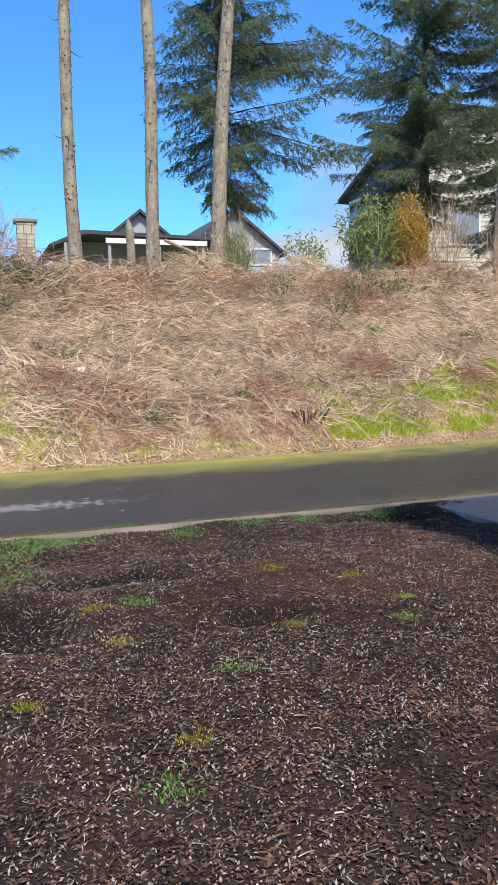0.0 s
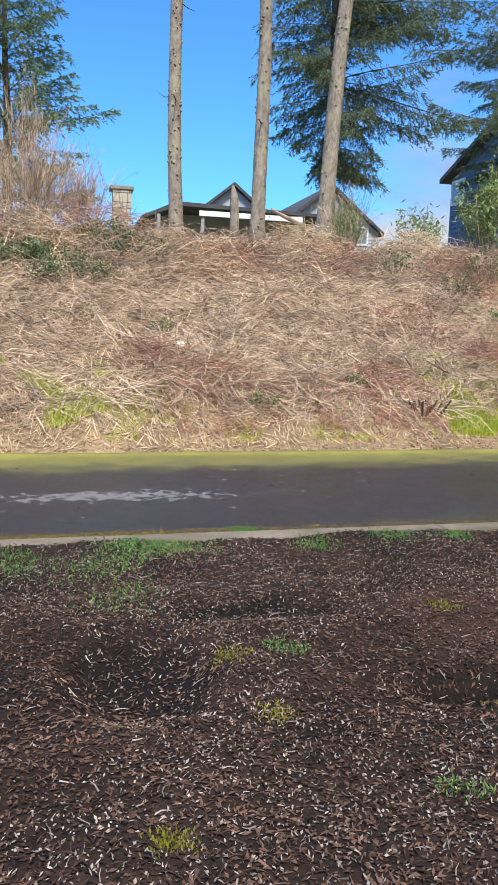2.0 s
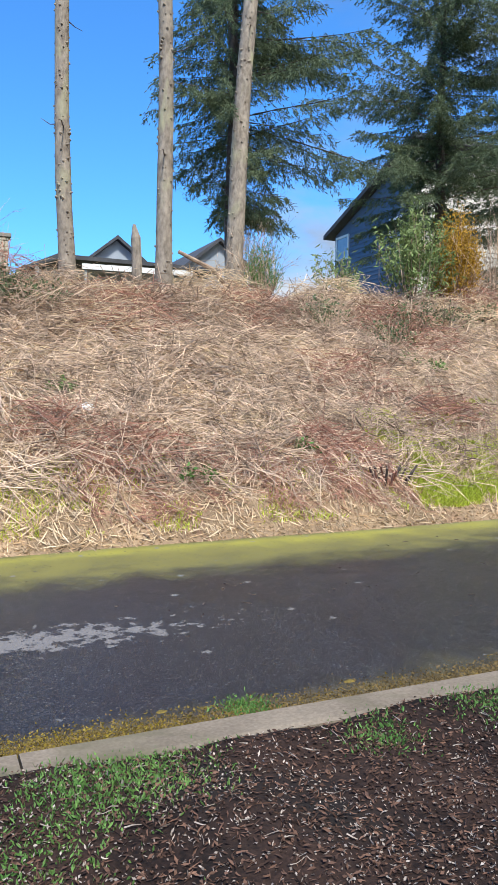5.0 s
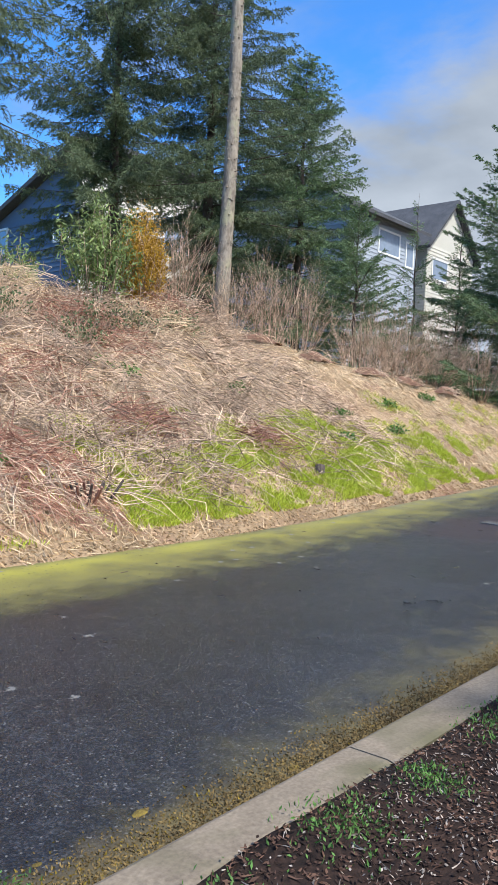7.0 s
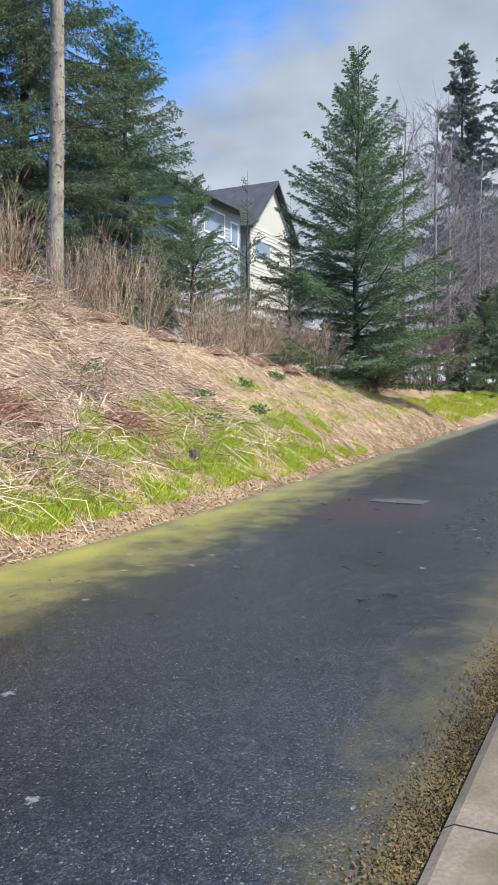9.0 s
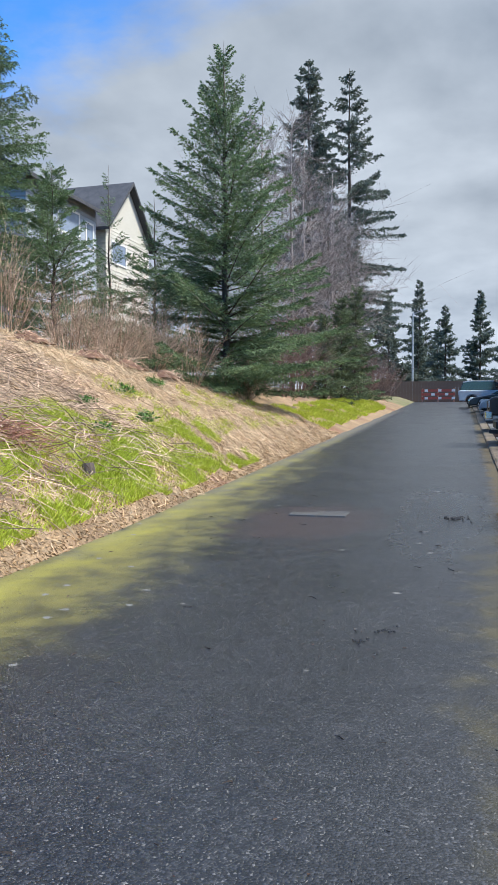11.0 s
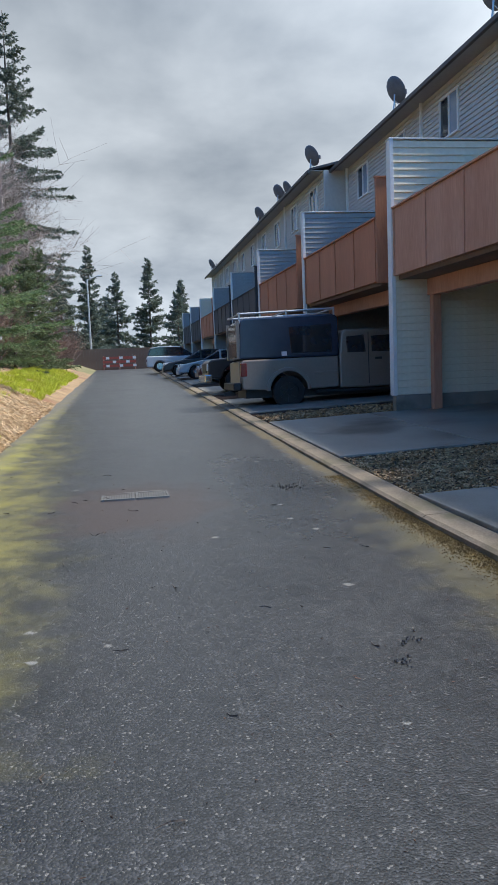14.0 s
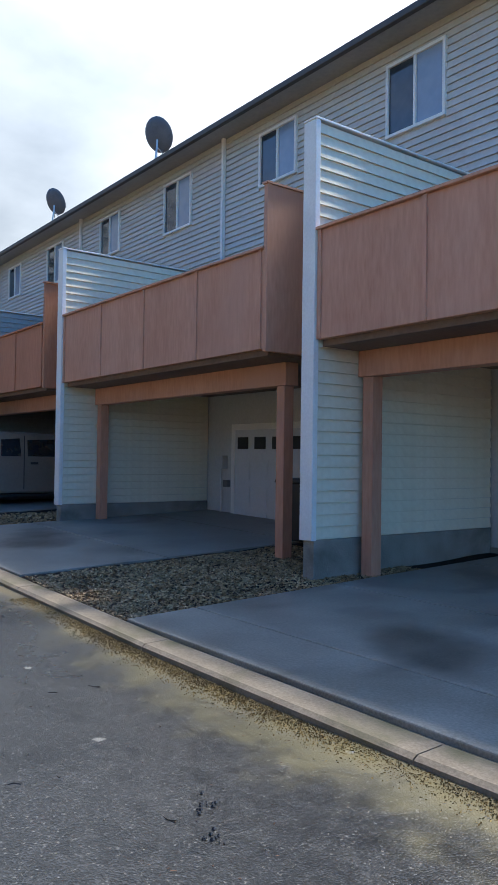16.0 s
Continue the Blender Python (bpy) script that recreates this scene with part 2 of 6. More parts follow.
def aggregate(m, scale, strength, depth):
    """Relief of packed stones, each a little higher or lower than the next, and a few pale ones."""
    nt = m.node_tree
    N, L = nt.nodes.new, nt.links.new
    b = nt.nodes["Principled BSDF"]
    geo = N("ShaderNodeNewGeometry")
    vo = N("ShaderNodeTexVoronoi"); vo.inputs["Scale"].default_value = scale
    L(geo.outputs["Position"], vo.inputs["Vector"])
    sp = N("ShaderNodeSeparateColor"); L(vo.outputs["Color"], sp.inputs[0])
    ht = N("ShaderNodeMath"); ht.operation = "MULTIPLY_ADD"; ht.inputs[1].default_value = 0.6
    L(sp.outputs[0], ht.inputs[0])
    neg = N("ShaderNodeMath"); neg.operation = "MULTIPLY"; neg.inputs[1].default_value = -0.9; L(vo.outputs["Distance"], neg.inputs[0])
    L(neg.outputs[0], ht.inputs[2])
    bp = N("ShaderNodeBump"); bp.inputs["Strength"].default_value, bp.inputs["Distance"].default_value = strength, depth
    L(ht.outputs[0], bp.inputs["Height"]); L(bp.outputs[0], b.inputs["Normal"])
    pick = N("ShaderNodeMath"); pick.operation = "GREATER_THAN"; pick.inputs[1].default_value = 0.982; L(sp.outputs[1], pick.inputs[0])
    half = N("ShaderNodeMath"); half.operation = "MULTIPLY"; half.inputs[1].default_value = 0.5; L(pick.outputs[0], half.inputs[0])
    mx = N("ShaderNodeMix"); mx.data_type = "RGBA"; mx.inputs[7].default_value = (0.24, 0.23, 0.215, 1)
    L(half.outputs[0], mx.inputs[0]); L(b.inputs["Base Color"].links[0].from_socket, mx.inputs[6]); L(mx.outputs[2], b.inputs["Base Color"])


M_ASPHALT = mat("asphalt", (0.010, 0.0105, 0.0125), (0.030, 0.030, 0.032), scale=0.9, rough=0.34, spec=0.9, bump=0, fine=9, bias=0.5, rough_vary=0.2)
speckle(M_ASPHALT, 105, 0.4, 2.3)
aggregate(M_ASPHALT, 105, 0.6, 0.0035)
by_place(M_ASPHALT, [
    ((0.18, 0.155, 0.016, 0.9), 12.0, 0.85, 0.55, 2.2, 1.5, 0.9, -8.0, 21.0),
    ((0.32, 0.29, 0.015, 0.7), 12.25, 0.16, 0.25, 1.7, 0.9, 0.95, -5.0, 19.5),
    ((0.16, 0.14, 0.11, 0.6), 12.45, 0.35, 0.3, 1.2, 0.7, 0.9, 33.0, 19.0),
    ((0.085, 0.058, 0.012, 0.8), 7.78, 0.13, 0.12, 3.0, 0.5, 0.9, None, 1),
    ((0.14, 0.11, 0.015, 0.4), 7.95, 0.25, 0.3, 2.6, 1.2, 0.8, 6.5, 2.6),
    ((0.030, 0.016, 0.012, 0.9), 10.3, 0.9, 0.3, 1.8, 1.6, 0.5, 11.0, 1.3),
    ((0.03, 0.033, 0.037, 0.8), 8.65, 0.55, 0.4, 1.6, 0.7, 0.14, 11.8, 2.2),
    ((0.035, 0.037, 0.04, 0.5), 9.3, 0.9, 0.7, 0.8, 1.0, 0.27, 26.0, 14.0),
    ((0.26, 0.235, 0.215, 0.6), 9.5, 0.2, 0.06, 9.0, 1.5, 0.85, 0.4, 0.9),
])
spots(M_ASPHALT, (0.17, 0.165, 0.155), 2.3, 0.085, 0.75)
spots(M_ASPHALT, (0.008, 0.008, 0.009), 21, 0.2, 0.35)
spots(M_ASPHALT, (0.012, 0.012, 0.012), 3.1, 0.05, 0.5)
M_EARTH = mat("bark_mulch_soil", (0.008, 0.005, 0.004), (0.045, 0.026, 0.019), scale=2.2, rough=0.92, spec=0.2, bump=0.9, fine=34, bump_dist=0.04, third=(0.018, 0.014, 0.012))
# first four: dark soil of the dug pits, their shade put into the colour
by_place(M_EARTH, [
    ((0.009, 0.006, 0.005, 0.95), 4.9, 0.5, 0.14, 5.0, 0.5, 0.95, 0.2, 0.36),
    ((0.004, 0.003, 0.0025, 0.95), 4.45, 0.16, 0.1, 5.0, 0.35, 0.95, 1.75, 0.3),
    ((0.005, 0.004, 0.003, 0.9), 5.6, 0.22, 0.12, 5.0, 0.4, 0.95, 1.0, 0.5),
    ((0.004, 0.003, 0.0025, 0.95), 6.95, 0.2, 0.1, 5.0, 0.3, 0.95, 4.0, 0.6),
    ((0.07, 0.035, 0.022, 0.7), 5.2, 0.8, 0.4, 2.0, 0.9, 0.95, 3.0, 1.1),
])
M_SOIL = mat("bank_soil", (0.12, 0.078, 0.042), (0.42, 0.29, 0.165), scale=1.1, rough=0.95, bump=0.45, fine=60, bump_dist=0.012, third=(0.20, 0.10, 0.06))
M_CONC = mat("weathered_concrete", (0.17, 0.16, 0.14), (0.33, 0.31, 0.27), scale=2.6, rough=0.85, bump=0.4, fine=60, third=(0.12, 0.11, 0.09))
M_KERB = mat("mossy_kerb_concrete", (0.13, 0.10, 0.07), (0.26, 0.21, 0.15), scale=3.0, rough=0.88, bump=0.5, fine=55, third=(0.10, 0.09, 0.045))
M_SLAB = mat("damp_driveway_concrete", (0.13, 0.12, 0.10), (0.31, 0.29, 0.25), scale=1.4, rough=0.45, bump=0.3, fine=50, third=(0.07, 0.067, 0.06), rough_vary=0.25)
M_SIDING = mat("cream_vinyl_siding", (0.69, 0.62, 0.475), (0.80, 0.735, 0.585), scale=0.7, spec=0.2, rough=0.75, bump=0.06, fine=12, third=(0.58, 0.56, 0.5))
M_SIDING_G = mat("grey_vinyl_siding", (0.48, 0.46, 0.425), (0.58, 0.56, 0.52), scale=0.7, spec=0.2, rough=0.75, bump=0.06, fine=12)
M_SIDING_D = mat("dark_grey_siding", (0.26, 0.265, 0.26), (0.34, 0.345, 0.34), scale=0.7, rough=0.55, bump=0.06, fine=12)
M_TRIM = mat("white_trim_paint", (0.68, 0.67, 0.64), (0.8, 0.79, 0.76), scale=2.0, spec=0.25, rough=0.6, bump=0.05, fine=30)
M_ORANGE = mat("faded_terracotta_stained_plywood", (0.44, 0.205, 0.125), (0.58, 0.31, 0.205), scale=1.2, rough=0.75, bump=0.2, fine=24, stretch=(1, 1, 0.18), third=(0.48, 0.26, 0.18))
M_ORANGE2 = mat("orange_stained_plywood", (0.38, 0.145, 0.075), (0.50, 0.21, 0.115), scale=1.2, rough=0.7, bump=0.2, fine=24, stretch=(1, 1, 0.18))
M_DARKPANEL = mat("charcoal_painted_plywood", (0.045, 0.045, 0.05), (0.075, 0.075, 0.08), scale=1.2, rough=0.7, bump=0.2, fine=24, stretch=(1, 1, 0.18))
M_ROOF = mat("roof_shingles", (0.035, 0.036, 0.04), (0.085, 0.085, 0.09), scale=2.0, rough=0.9, bump=0.6, fine=18)
M_SOFFIT = mat("brown_soffit", (0.13, 0.085, 0.06), (0.20, 0.135, 0.10), scale=1.5, rough=0.8, bump=0.1, fine=20)
M_GLASS = mat("window_glass", (0.03, 0.036, 0.045), (0.05, 0.058, 0.07), scale=0.8, rough=0.05, bump=0.0, fine=5, rough_vary=0.02, spec=0.9)
# pane glass with the reflection of blue sky put into its colour
M_SKYPANE = mat("sky_tinted_glass", (0.20, 0.25, 0.32), (0.27, 0.32, 0.40), scale=1.0, rough=0.12, bump=0.0, fine=5, rough_vary=0.03, spec=0.8)
M_BLACK = mat("black_plastic", (0.012, 0.012, 0.013), (0.025, 0.025, 0.027), scale=4, rough=0.5, bump=0.1, fine=60)
M_RUBBER = mat("tyre_rubber", (0.012, 0.012, 0.012), (0.026, 0.025, 0.025), scale=6, rough=0.85, bump=0.2, fine=70)
M_STEEL = mat("galvanised_metal", (0.42, 0.43, 0.44), (0.6, 0.61, 0.62), scale=5, rough=0.45, bump=0.1, fine=60, metal=0.8)
M_CHROME = mat("chrome", (0.5, 0.5, 0.52), (0.65, 0.65, 0.67), scale=3, rough=0.18, bump=0.0, fine=40, metal=1.0, rough_vary=0.05)
M_IRON = mat("drain_iron", (0.12, 0.118, 0.112), (0.24, 0.235, 0.225), scale=5, rough=0.55, bump=0.2, fine=60, metal=0.6)
M_DISH = mat("grey_dish_metal", (0.09, 0.09, 0.1), (0.15, 0.15, 0.165), scale=3, rough=0.6, bump=0.05, fine=30)
M_BARK = mat("lichened_fir_bark", (0.13, 0.102, 0.075), (0.37, 0.31, 0.235), scale=5, rough=0.95, bump=0.9, fine=16, bump_dist=0.03, third=(0.36, 0.34, 0.20), stretch=(1, 1, 0.5))
M_BARK_D = mat("dark_conifer_bark", (0.05, 0.038, 0.03), (0.13, 0.10, 0.08), scale=5, rough=0.95, bump=0.8, fine=16, bump_dist=0.03)
M_TWIG = mat("dead_grey_brown_twigs", (0.19, 0.125, 0.08), (0.64, 0.475, 0.33), scale=1.2, rough=0.9, bump=0, fine=6, vary=0.6)
M_STRAW = mat("dry_straw_grass", (0.46, 0.33, 0.19), (0.76, 0.59, 0.38), scale=0.8, rough=0.9, bump=0, fine=5, vary=0.35)
M_REDTWIG = mat("reddish_dead_fern", (0.24, 0.105, 0.07), (0.42, 0.22, 0.145), scale=1.2, rough=0.9, bump=0, fine=6, vary=0.4)
M_REDSTEM = mat("reddish_hedge_stems", (0.13, 0.085, 0.07), (0.26, 0.17, 0.14), scale=1.2, rough=0.9, bump=0, fine=6, vary=0.35)
M_GREYTWIG = mat("grey_birch_twigs", (0.17, 0.14, 0.125), (0.34, 0.285, 0.26), scale=1.2, rough=0.9, bump=0, fine=6, vary=0.3)
M_CHIP = mat("bark_chips", (0.022, 0.011, 0.008), (0.145, 0.08, 0.052), scale=1.6, rough=0.85, spec=0.25, bump=0, fine=14, vary=0.7)
M_CHIP_L = mat("pale_wood_chips", (0.15, 0.115, 0.092), (0.37, 0.31, 0.255), scale=2.0, rough=0.85, bump=0, fine=14, vary=0.5)
M_LEAFLITTER = mat("dead_leaves", (0.20, 0.12, 0.055), (0.48, 0.33, 0.18), scale=2.0, rough=0.85, bump=0, fine=14, vary=0.5)
M_GRASS = leafy("fresh_grass", (0.42, 0.50, 0.035), (0.64, 0.68, 0.10))
M_WEED = leafy("weed_leaves", (0.07, 0.17, 0.035), (0.17, 0.29, 0.07))
M_MOSS = mat("golden_moss", (0.08, 0.055, 0.010), (0.2, 0.14, 0.022), scale=5, rough=1.0, bump=1.0, fine=60, bump_dist=0.02, vary=0.2)
M_NEEDLE = leafy("fir_needles", (0.07, 0.10, 0.055), (0.18, 0.22, 0.11), through_light=0.3)
M_NEEDLE_Y = leafy("young_fir_needles", (0.09, 0.15, 0.07), (0.22, 0.29, 0.14), through_light=0.3)
# far firs only: distance haze put into the needle colour, greyer and bluer
M_NEEDLE_B = leafy("haze_tinted_needles", (0.08, 0.10, 0.085), (0.16, 0.19, 0.15), through_light=0.25)
M_LAUREL = leafy("rhododendron_leaves", (0.12, 0.18, 0.05), (0.30, 0.36, 0.13))
M_GOLD = leafy("golden_cypress_foliage", (0.32, 0.18, 0.015), (0.58, 0.36, 0.04))
M_IVY = leafy("bramble_leaves", (0.07, 0.115, 0.045), (0.18, 0.22, 0.10))
M_BLUEWALL = mat("slate_blue_siding", (0.07, 0.095, 0.15), (0.10, 0.13, 0.19), scale=0.7, rough=0.6, bump=0.1, fine=14)
M_WHITEWALL = mat("cream_white_lap_siding", (0.50, 0.47, 0.39), (0.60, 0.57, 0.49), scale=0.7, rough=0.6, bump=0.1, fine=14)
M_GREYWALL = mat("pale_grey_siding", (0.30, 0.33, 0.37), (0.38, 0.41, 0.45), scale=0.7, rough=0.6, bump=0.1, fine=14)
M_STONE = mat("pale_field_stone", (0.30, 0.28, 0.22), (0.5, 0.47, 0.38), scale=4, rough=0.9, bump=0.6, fine=30, vary=0.25)

# ---- building blocks ----


class MB:
    """Collects vertices and faces of one mesh."""

    def __init__(self):
        self.v, self.f = [], []

    def box(self, x0, y0, z0, x1, y1, z1, m=None):
        k = len(self.v)
        pts = [(x, y, z) for z in (z0, z1) for x, y in ((x0, y0), (x1, y0), (x1, y1), (x0, y1))]
        if m is not None:
            pts = [tuple(m @ Vector(p)) for p in pts]
        self.v += pts
        self.f += [tuple(k + i for i in q) for q in ((3, 2, 1, 0), (4, 5, 6, 7), (0, 1, 5, 4), (1, 2, 6, 5), (2, 3, 7, 6), (3, 0, 4, 7))]
        return self

    def prism(self, profile, y0, y1, m=None):
        """A profile of (x, z) points, drawn out along y."""
        k, n = len(self.v), len(profile)
        pts = [(x, y, z) for y in (y0, y1) for x, z in profile]
        if m is not None:
            pts = [tuple(m @ Vector(p)) for p in pts]
        self.v += pts
        self.f += [tuple(range(k, k + n)), tuple(range(k + 2 * n - 1, k + n - 1, -1))]
        self.f += [(k + i, k + n + i, k + n + (i + 1) % n, k + (i + 1) % n) for i in range(n)]
        return self

    def tube(self, pts, radii, n=6, cap=True):
        pts = [Vector(p) for p in pts]
        k = len(self.v)
        for i, p in enumerate(pts):
            d = (pts[min(i + 1, len(pts) - 1)] - pts[max(i - 1, 0)]).normalized()
            u = d.orthogonal().normalized() if abs(d.z) > 0.9 else d.cross(Vector((0, 0, 1))).normalized()
            w = d.cross(u)
            for j in range(n):
                a = 2 * math.pi * j / n
                self.v.append(tuple(p + (u * math.cos(a) + w * math.sin(a)) * radii[i]))
        for i in range(len(pts) - 1):
            for j in range(n):
                a, b = k + i * n + j, k + i * n + (j + 1) % n
                self.f.append((a, b, b + n, a + n))
        if cap:
            self.f.append(tuple(k + j for j in range(n - 1, -1, -1)))
            self.f.append(tuple(k + (len(pts) - 1) * n + j for j in range(n)))
        return self

    def poly(self, pts):
        k = len(self.v)
        self.v += [tuple(p) for p in pts]
        self.f.append(tuple(range(k, k + len(pts))))
        return self

    def data(self, name, smooth=False):
        me = bpy.data.meshes.new(name)
        me.from_pydata(self.v, [], self.f)
        if smooth:
            me.polygons.foreach_set("use_smooth", [True] * len(me.polygons))
        me.update()
        return me


def tidy(me):
    bm = bmesh.new()
    bm.from_mesh(me)
    bmesh.ops.recalc_face_normals(bm, faces=bm.faces)
    bm.to_mesh(me)
    bm.free()


def part(name, mb, material, parent=None, label="", smooth=False, bevel=0.0, m=None):
    me = mb if isinstance(mb, bpy.types.Mesh) else mb.data(name, smooth)
    if not me.materials:
        if len(me.polygons) < 4000:
            tidy(me)
        me.materials.append(material)
    ob = new(name, me)
    if parent is not None:
        ob.parent = parent
    if m is not None:
        ob.matrix_basis = m
    if label:
        ob["label"] = label
    if bevel:
        mod = ob.modifiers.new("bevel", "BEVEL")
        mod.width, mod.segments, mod.limit_method = bevel, 2, "ANGLE"
    return ob


def thing(name, m, label, category, group="", kind=""):
    ob = new(name)
    ob.empty_display_size = 0.2
    ob.matrix_basis = m
    return tagged(ob, label, category, group, kind)


def sticks(name, base, tip, radius, material, parent=None, kind="", label="", category="", bend=0.0, rng=None):
    """Many thin three-sided sticks in one mesh, from arrays of their ends."""
    n = len(base)
    d = tip - base
    ln = np.linalg.norm(d, axis=1, keepdims=True) + 1e-9
    d = d / ln
    ref = np.where(np.abs(d[:, 2:3]) > 0.8, np.array([[1.0, 0, 0]]), np.array([[0, 0, 1.0]]))
    u = np.cross(d, ref); u /= np.linalg.norm(u, axis=1, keepdims=True)
    w = np.cross(d, u)
    radius = np.broadcast_to(np.asarray(radius, float).reshape(-1, 1), (n, 1))
    rings = []
    mid = (base + tip) / 2
    if bend and rng is not None:
        mid = mid + (u * rng.normal(0, 1, (n, 1)) + w * rng.normal(0, 1, (n, 1))) * ln * bend
    ends = ((base, 1.0), (mid, 0.8), (tip, 0.35)) if bend else ((base, 1.0), (tip, 0.4))
    for p, r in ends:
        for a in (0, 2.094, 4.189):
            rings.append(p + (u * math.cos(a) + w * math.sin(a)) * radius * r)
    v = np.stack(rings, 1).reshape(-1, 3)
    one = []
    for s in range(0, 3 * len(ends) - 3, 3):
        for j in range(3):
            a, b = s + j, s + (j + 1) % 3
            one.append((a, b, b + 3, a + 3))
    f = (np.arange(n)[:, None, None] * 3 * len(ends) + np.array(one)[None]).reshape(-1, 4)
    me = bpy.data.meshes.new(name)
    me.from_pydata(v.tolist(), [], f.tolist())
    me.materials.append(material)
    ob = new(name, me)
    if parent is not None:
        ob.parent = parent
    return tagged(ob, label, category, "", kind)


def blades(name, base, tip, width, material, parent=None, kind="", label="", category="", side=None):
    """Many pointed leaves or blades of two triangles each."""
    n = len(base)
    d = tip - base
    rs = np.random.RandomState(n % 9973)
    if side is None:
        side = rs.normal(0, 1, (n, 3))
    u = np.cross(d, side)
    u /= np.linalg.norm(u, axis=1, keepdims=True) + 1e-9
    width = np.broadcast_to(np.asarray(width, float).reshape(-1, 1), (n, 1))
    nn = np.cross(u, d)
    mid = base + d * 0.45
    v = np.stack([base, mid - u * width + nn * 0.05, tip, mid + u * width + nn * 0.05], 1).reshape(-1, 3)
    k = np.arange(n)[:, None] * 4
    f = np.concatenate([k + np.array([[0, 1, 2]]), k + np.array([[0, 2, 3]])], 0)
    me = bpy.data.meshes.new(name)
    me.from_pydata(v.tolist(), [], f.tolist())
    me.materials.append(material)
    ob = new(name, me)
    if parent is not None:
        ob.parent = parent
    return tagged(ob, label, category, "", kind)


# ---- the lie of the land ----
KERB0, KERB1, EDGE = 7.42, 7.72, 12.45


def road_z(x):
    x = np.asarray(x, float)
    t = np.clip((x - 6.0) / 4.0, 0, 1)
    z = -0.31 + 0.036 * np.where(x < 10, 4.0 * t * t * 0.5, x - 8.0)
    return np.minimum(z, 2.0)


def wob(x, y, s, a):
    x, y = np.asarray(x, float), np.asarray(y, float)
    return a * (np.sin(x * s + 1.3 * np.sin(y * s * 0.7)) + np.sin(y * s * 1.31 + 0.8 * np.sin(x * s * 0.9) + 2.0) + 0.5 * np.sin((x + y) * s * 2.3))


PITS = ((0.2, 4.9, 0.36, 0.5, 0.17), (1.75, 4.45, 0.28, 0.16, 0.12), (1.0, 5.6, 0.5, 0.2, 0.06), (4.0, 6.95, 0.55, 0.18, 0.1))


def pits(x, y, share=False):
    """Depth of the holes dug in the mulch, or how far a place lies inside one."""
    q = 0.0
    for cx, cy, rx, ry, depth in PITS:
        r = ((x - cx) / rx) ** 2 + ((y - cy) / ry) ** 2
        q = q + (1.0 if share else depth) * np.exp(-r * r)
    return q


def land_z(x, y):
    x, y = np.asarray(x, float), np.asarray(y, float)
    r = road_z(x)
    near = r + 0.05 + 0.035 * np.clip(KERB0 - y, 0, 8) + np.where(x < 5.2, wob(x, y, 2.6, 0.016) + wob(x, y, 7.1, 0.007) - pits(x, y), wob(x, y, 3.0, 0.006))
    D = np.interp(x, [-40, 14, 18, 24, 30, 40, 75], [7.4, 7.4, 5.2, 4.4, 4.0, 3.2, 2.5])
    H = np.interp(x, [-40, 14, 18, 24, 30, 40, 75], [3.95, 3.9, 2.65, 1.75, 1.3, 1.0, 0.6])
    d = y - EDGE
    t = np.clip(d / D, 0, 1)
    rise = H * (1.06 * t - 0.06 * t ** 6)
    back = np.clip(d - D, 0, 30)
    plateau = back * np.interp(x, [-40, 14, 24, 75], [0.03, 0.04, 0.12, 0.08])
    rough = np.clip(d / 1.2, 0, 1) * (wob(x, y, 1.7, 0.05) + wob(x, y, 5.1, 0.02))
    bank = r - 0.02 + rise + plateau + rough
    under = r - 0.12
    return np.where(d > 0, bank, np.where(y < KERB0 + 0.1, near, under))


def sheet(name, xs, ys, zf, material, label, category, kind="structure"):
    X, Y = np.meshgrid(xs, ys, indexing="ij")
    Z = zf(X, Y)
    nx, ny = X.shape
    v = np.stack([X, Y, Z], -1).reshape(-1, 3)
    i = np.arange(nx * ny).reshape(nx, ny)
    f = np.stack([i[:-1, :-1], i[1:, :-1], i[1:, 1:], i[:-1, 1:]], -1).reshape(-1, 4)
    me = bpy.data.meshes.new(name)
    me.from_pydata(v.tolist(), [], f.tolist())
    me.polygons.foreach_set("use_smooth", [True] * len(me.polygons))
    me.materials.append(material)
    return tagged(new(name, me), label, category, "", kind)


# ---- ground, road, kerb ----
ROAD_END = 74.0


def build_ground():
    xs = np.concatenate([[-900, -300, -120, -60, -30, -15], np.arange(-8, -2, 0.2), np.arange(-2, 5, 0.07), np.arange(5, 8, 0.14), np.arange(8, 42, 0.3), np.arange(42, 80, 1.0), [85, 100, 140, 200, 400, 900]])
    ys = np.concatenate([[-900, -300, -100, -40, -15, -6], np.arange(-3, 3, 0.2), np.arange(3, 7.4, 0.07), [7.42, 7.53, 9, 11, 12.3, 12.46], np.arange(12.6, 22, 0.2), np.arange(22, 34, 1.0), [36, 40, 48, 60, 90, 150, 300, 900]])
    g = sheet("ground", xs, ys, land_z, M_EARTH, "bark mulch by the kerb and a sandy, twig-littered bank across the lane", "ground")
    g.data.materials.append(M_SOIL)
    g.data.materials.append(M_YARD)
    idx = []
    for p in g.data.polygons:
        c = p.center
        idx.append(0 if c.y < 12 and c.x < 90 else (1 if c.y < 24 and c.x < 60 else 2))
    g.data.polygons.foreach_set("material_index", idx)


M_YARD = mat("far_yard_grass", (0.10, 0.10, 0.04), (0.22, 0.19, 0.10), scale=0.6, rough=0.95, bump=0.5, fine=12, third=(0.10, 0.16, 0.04))
build_ground()

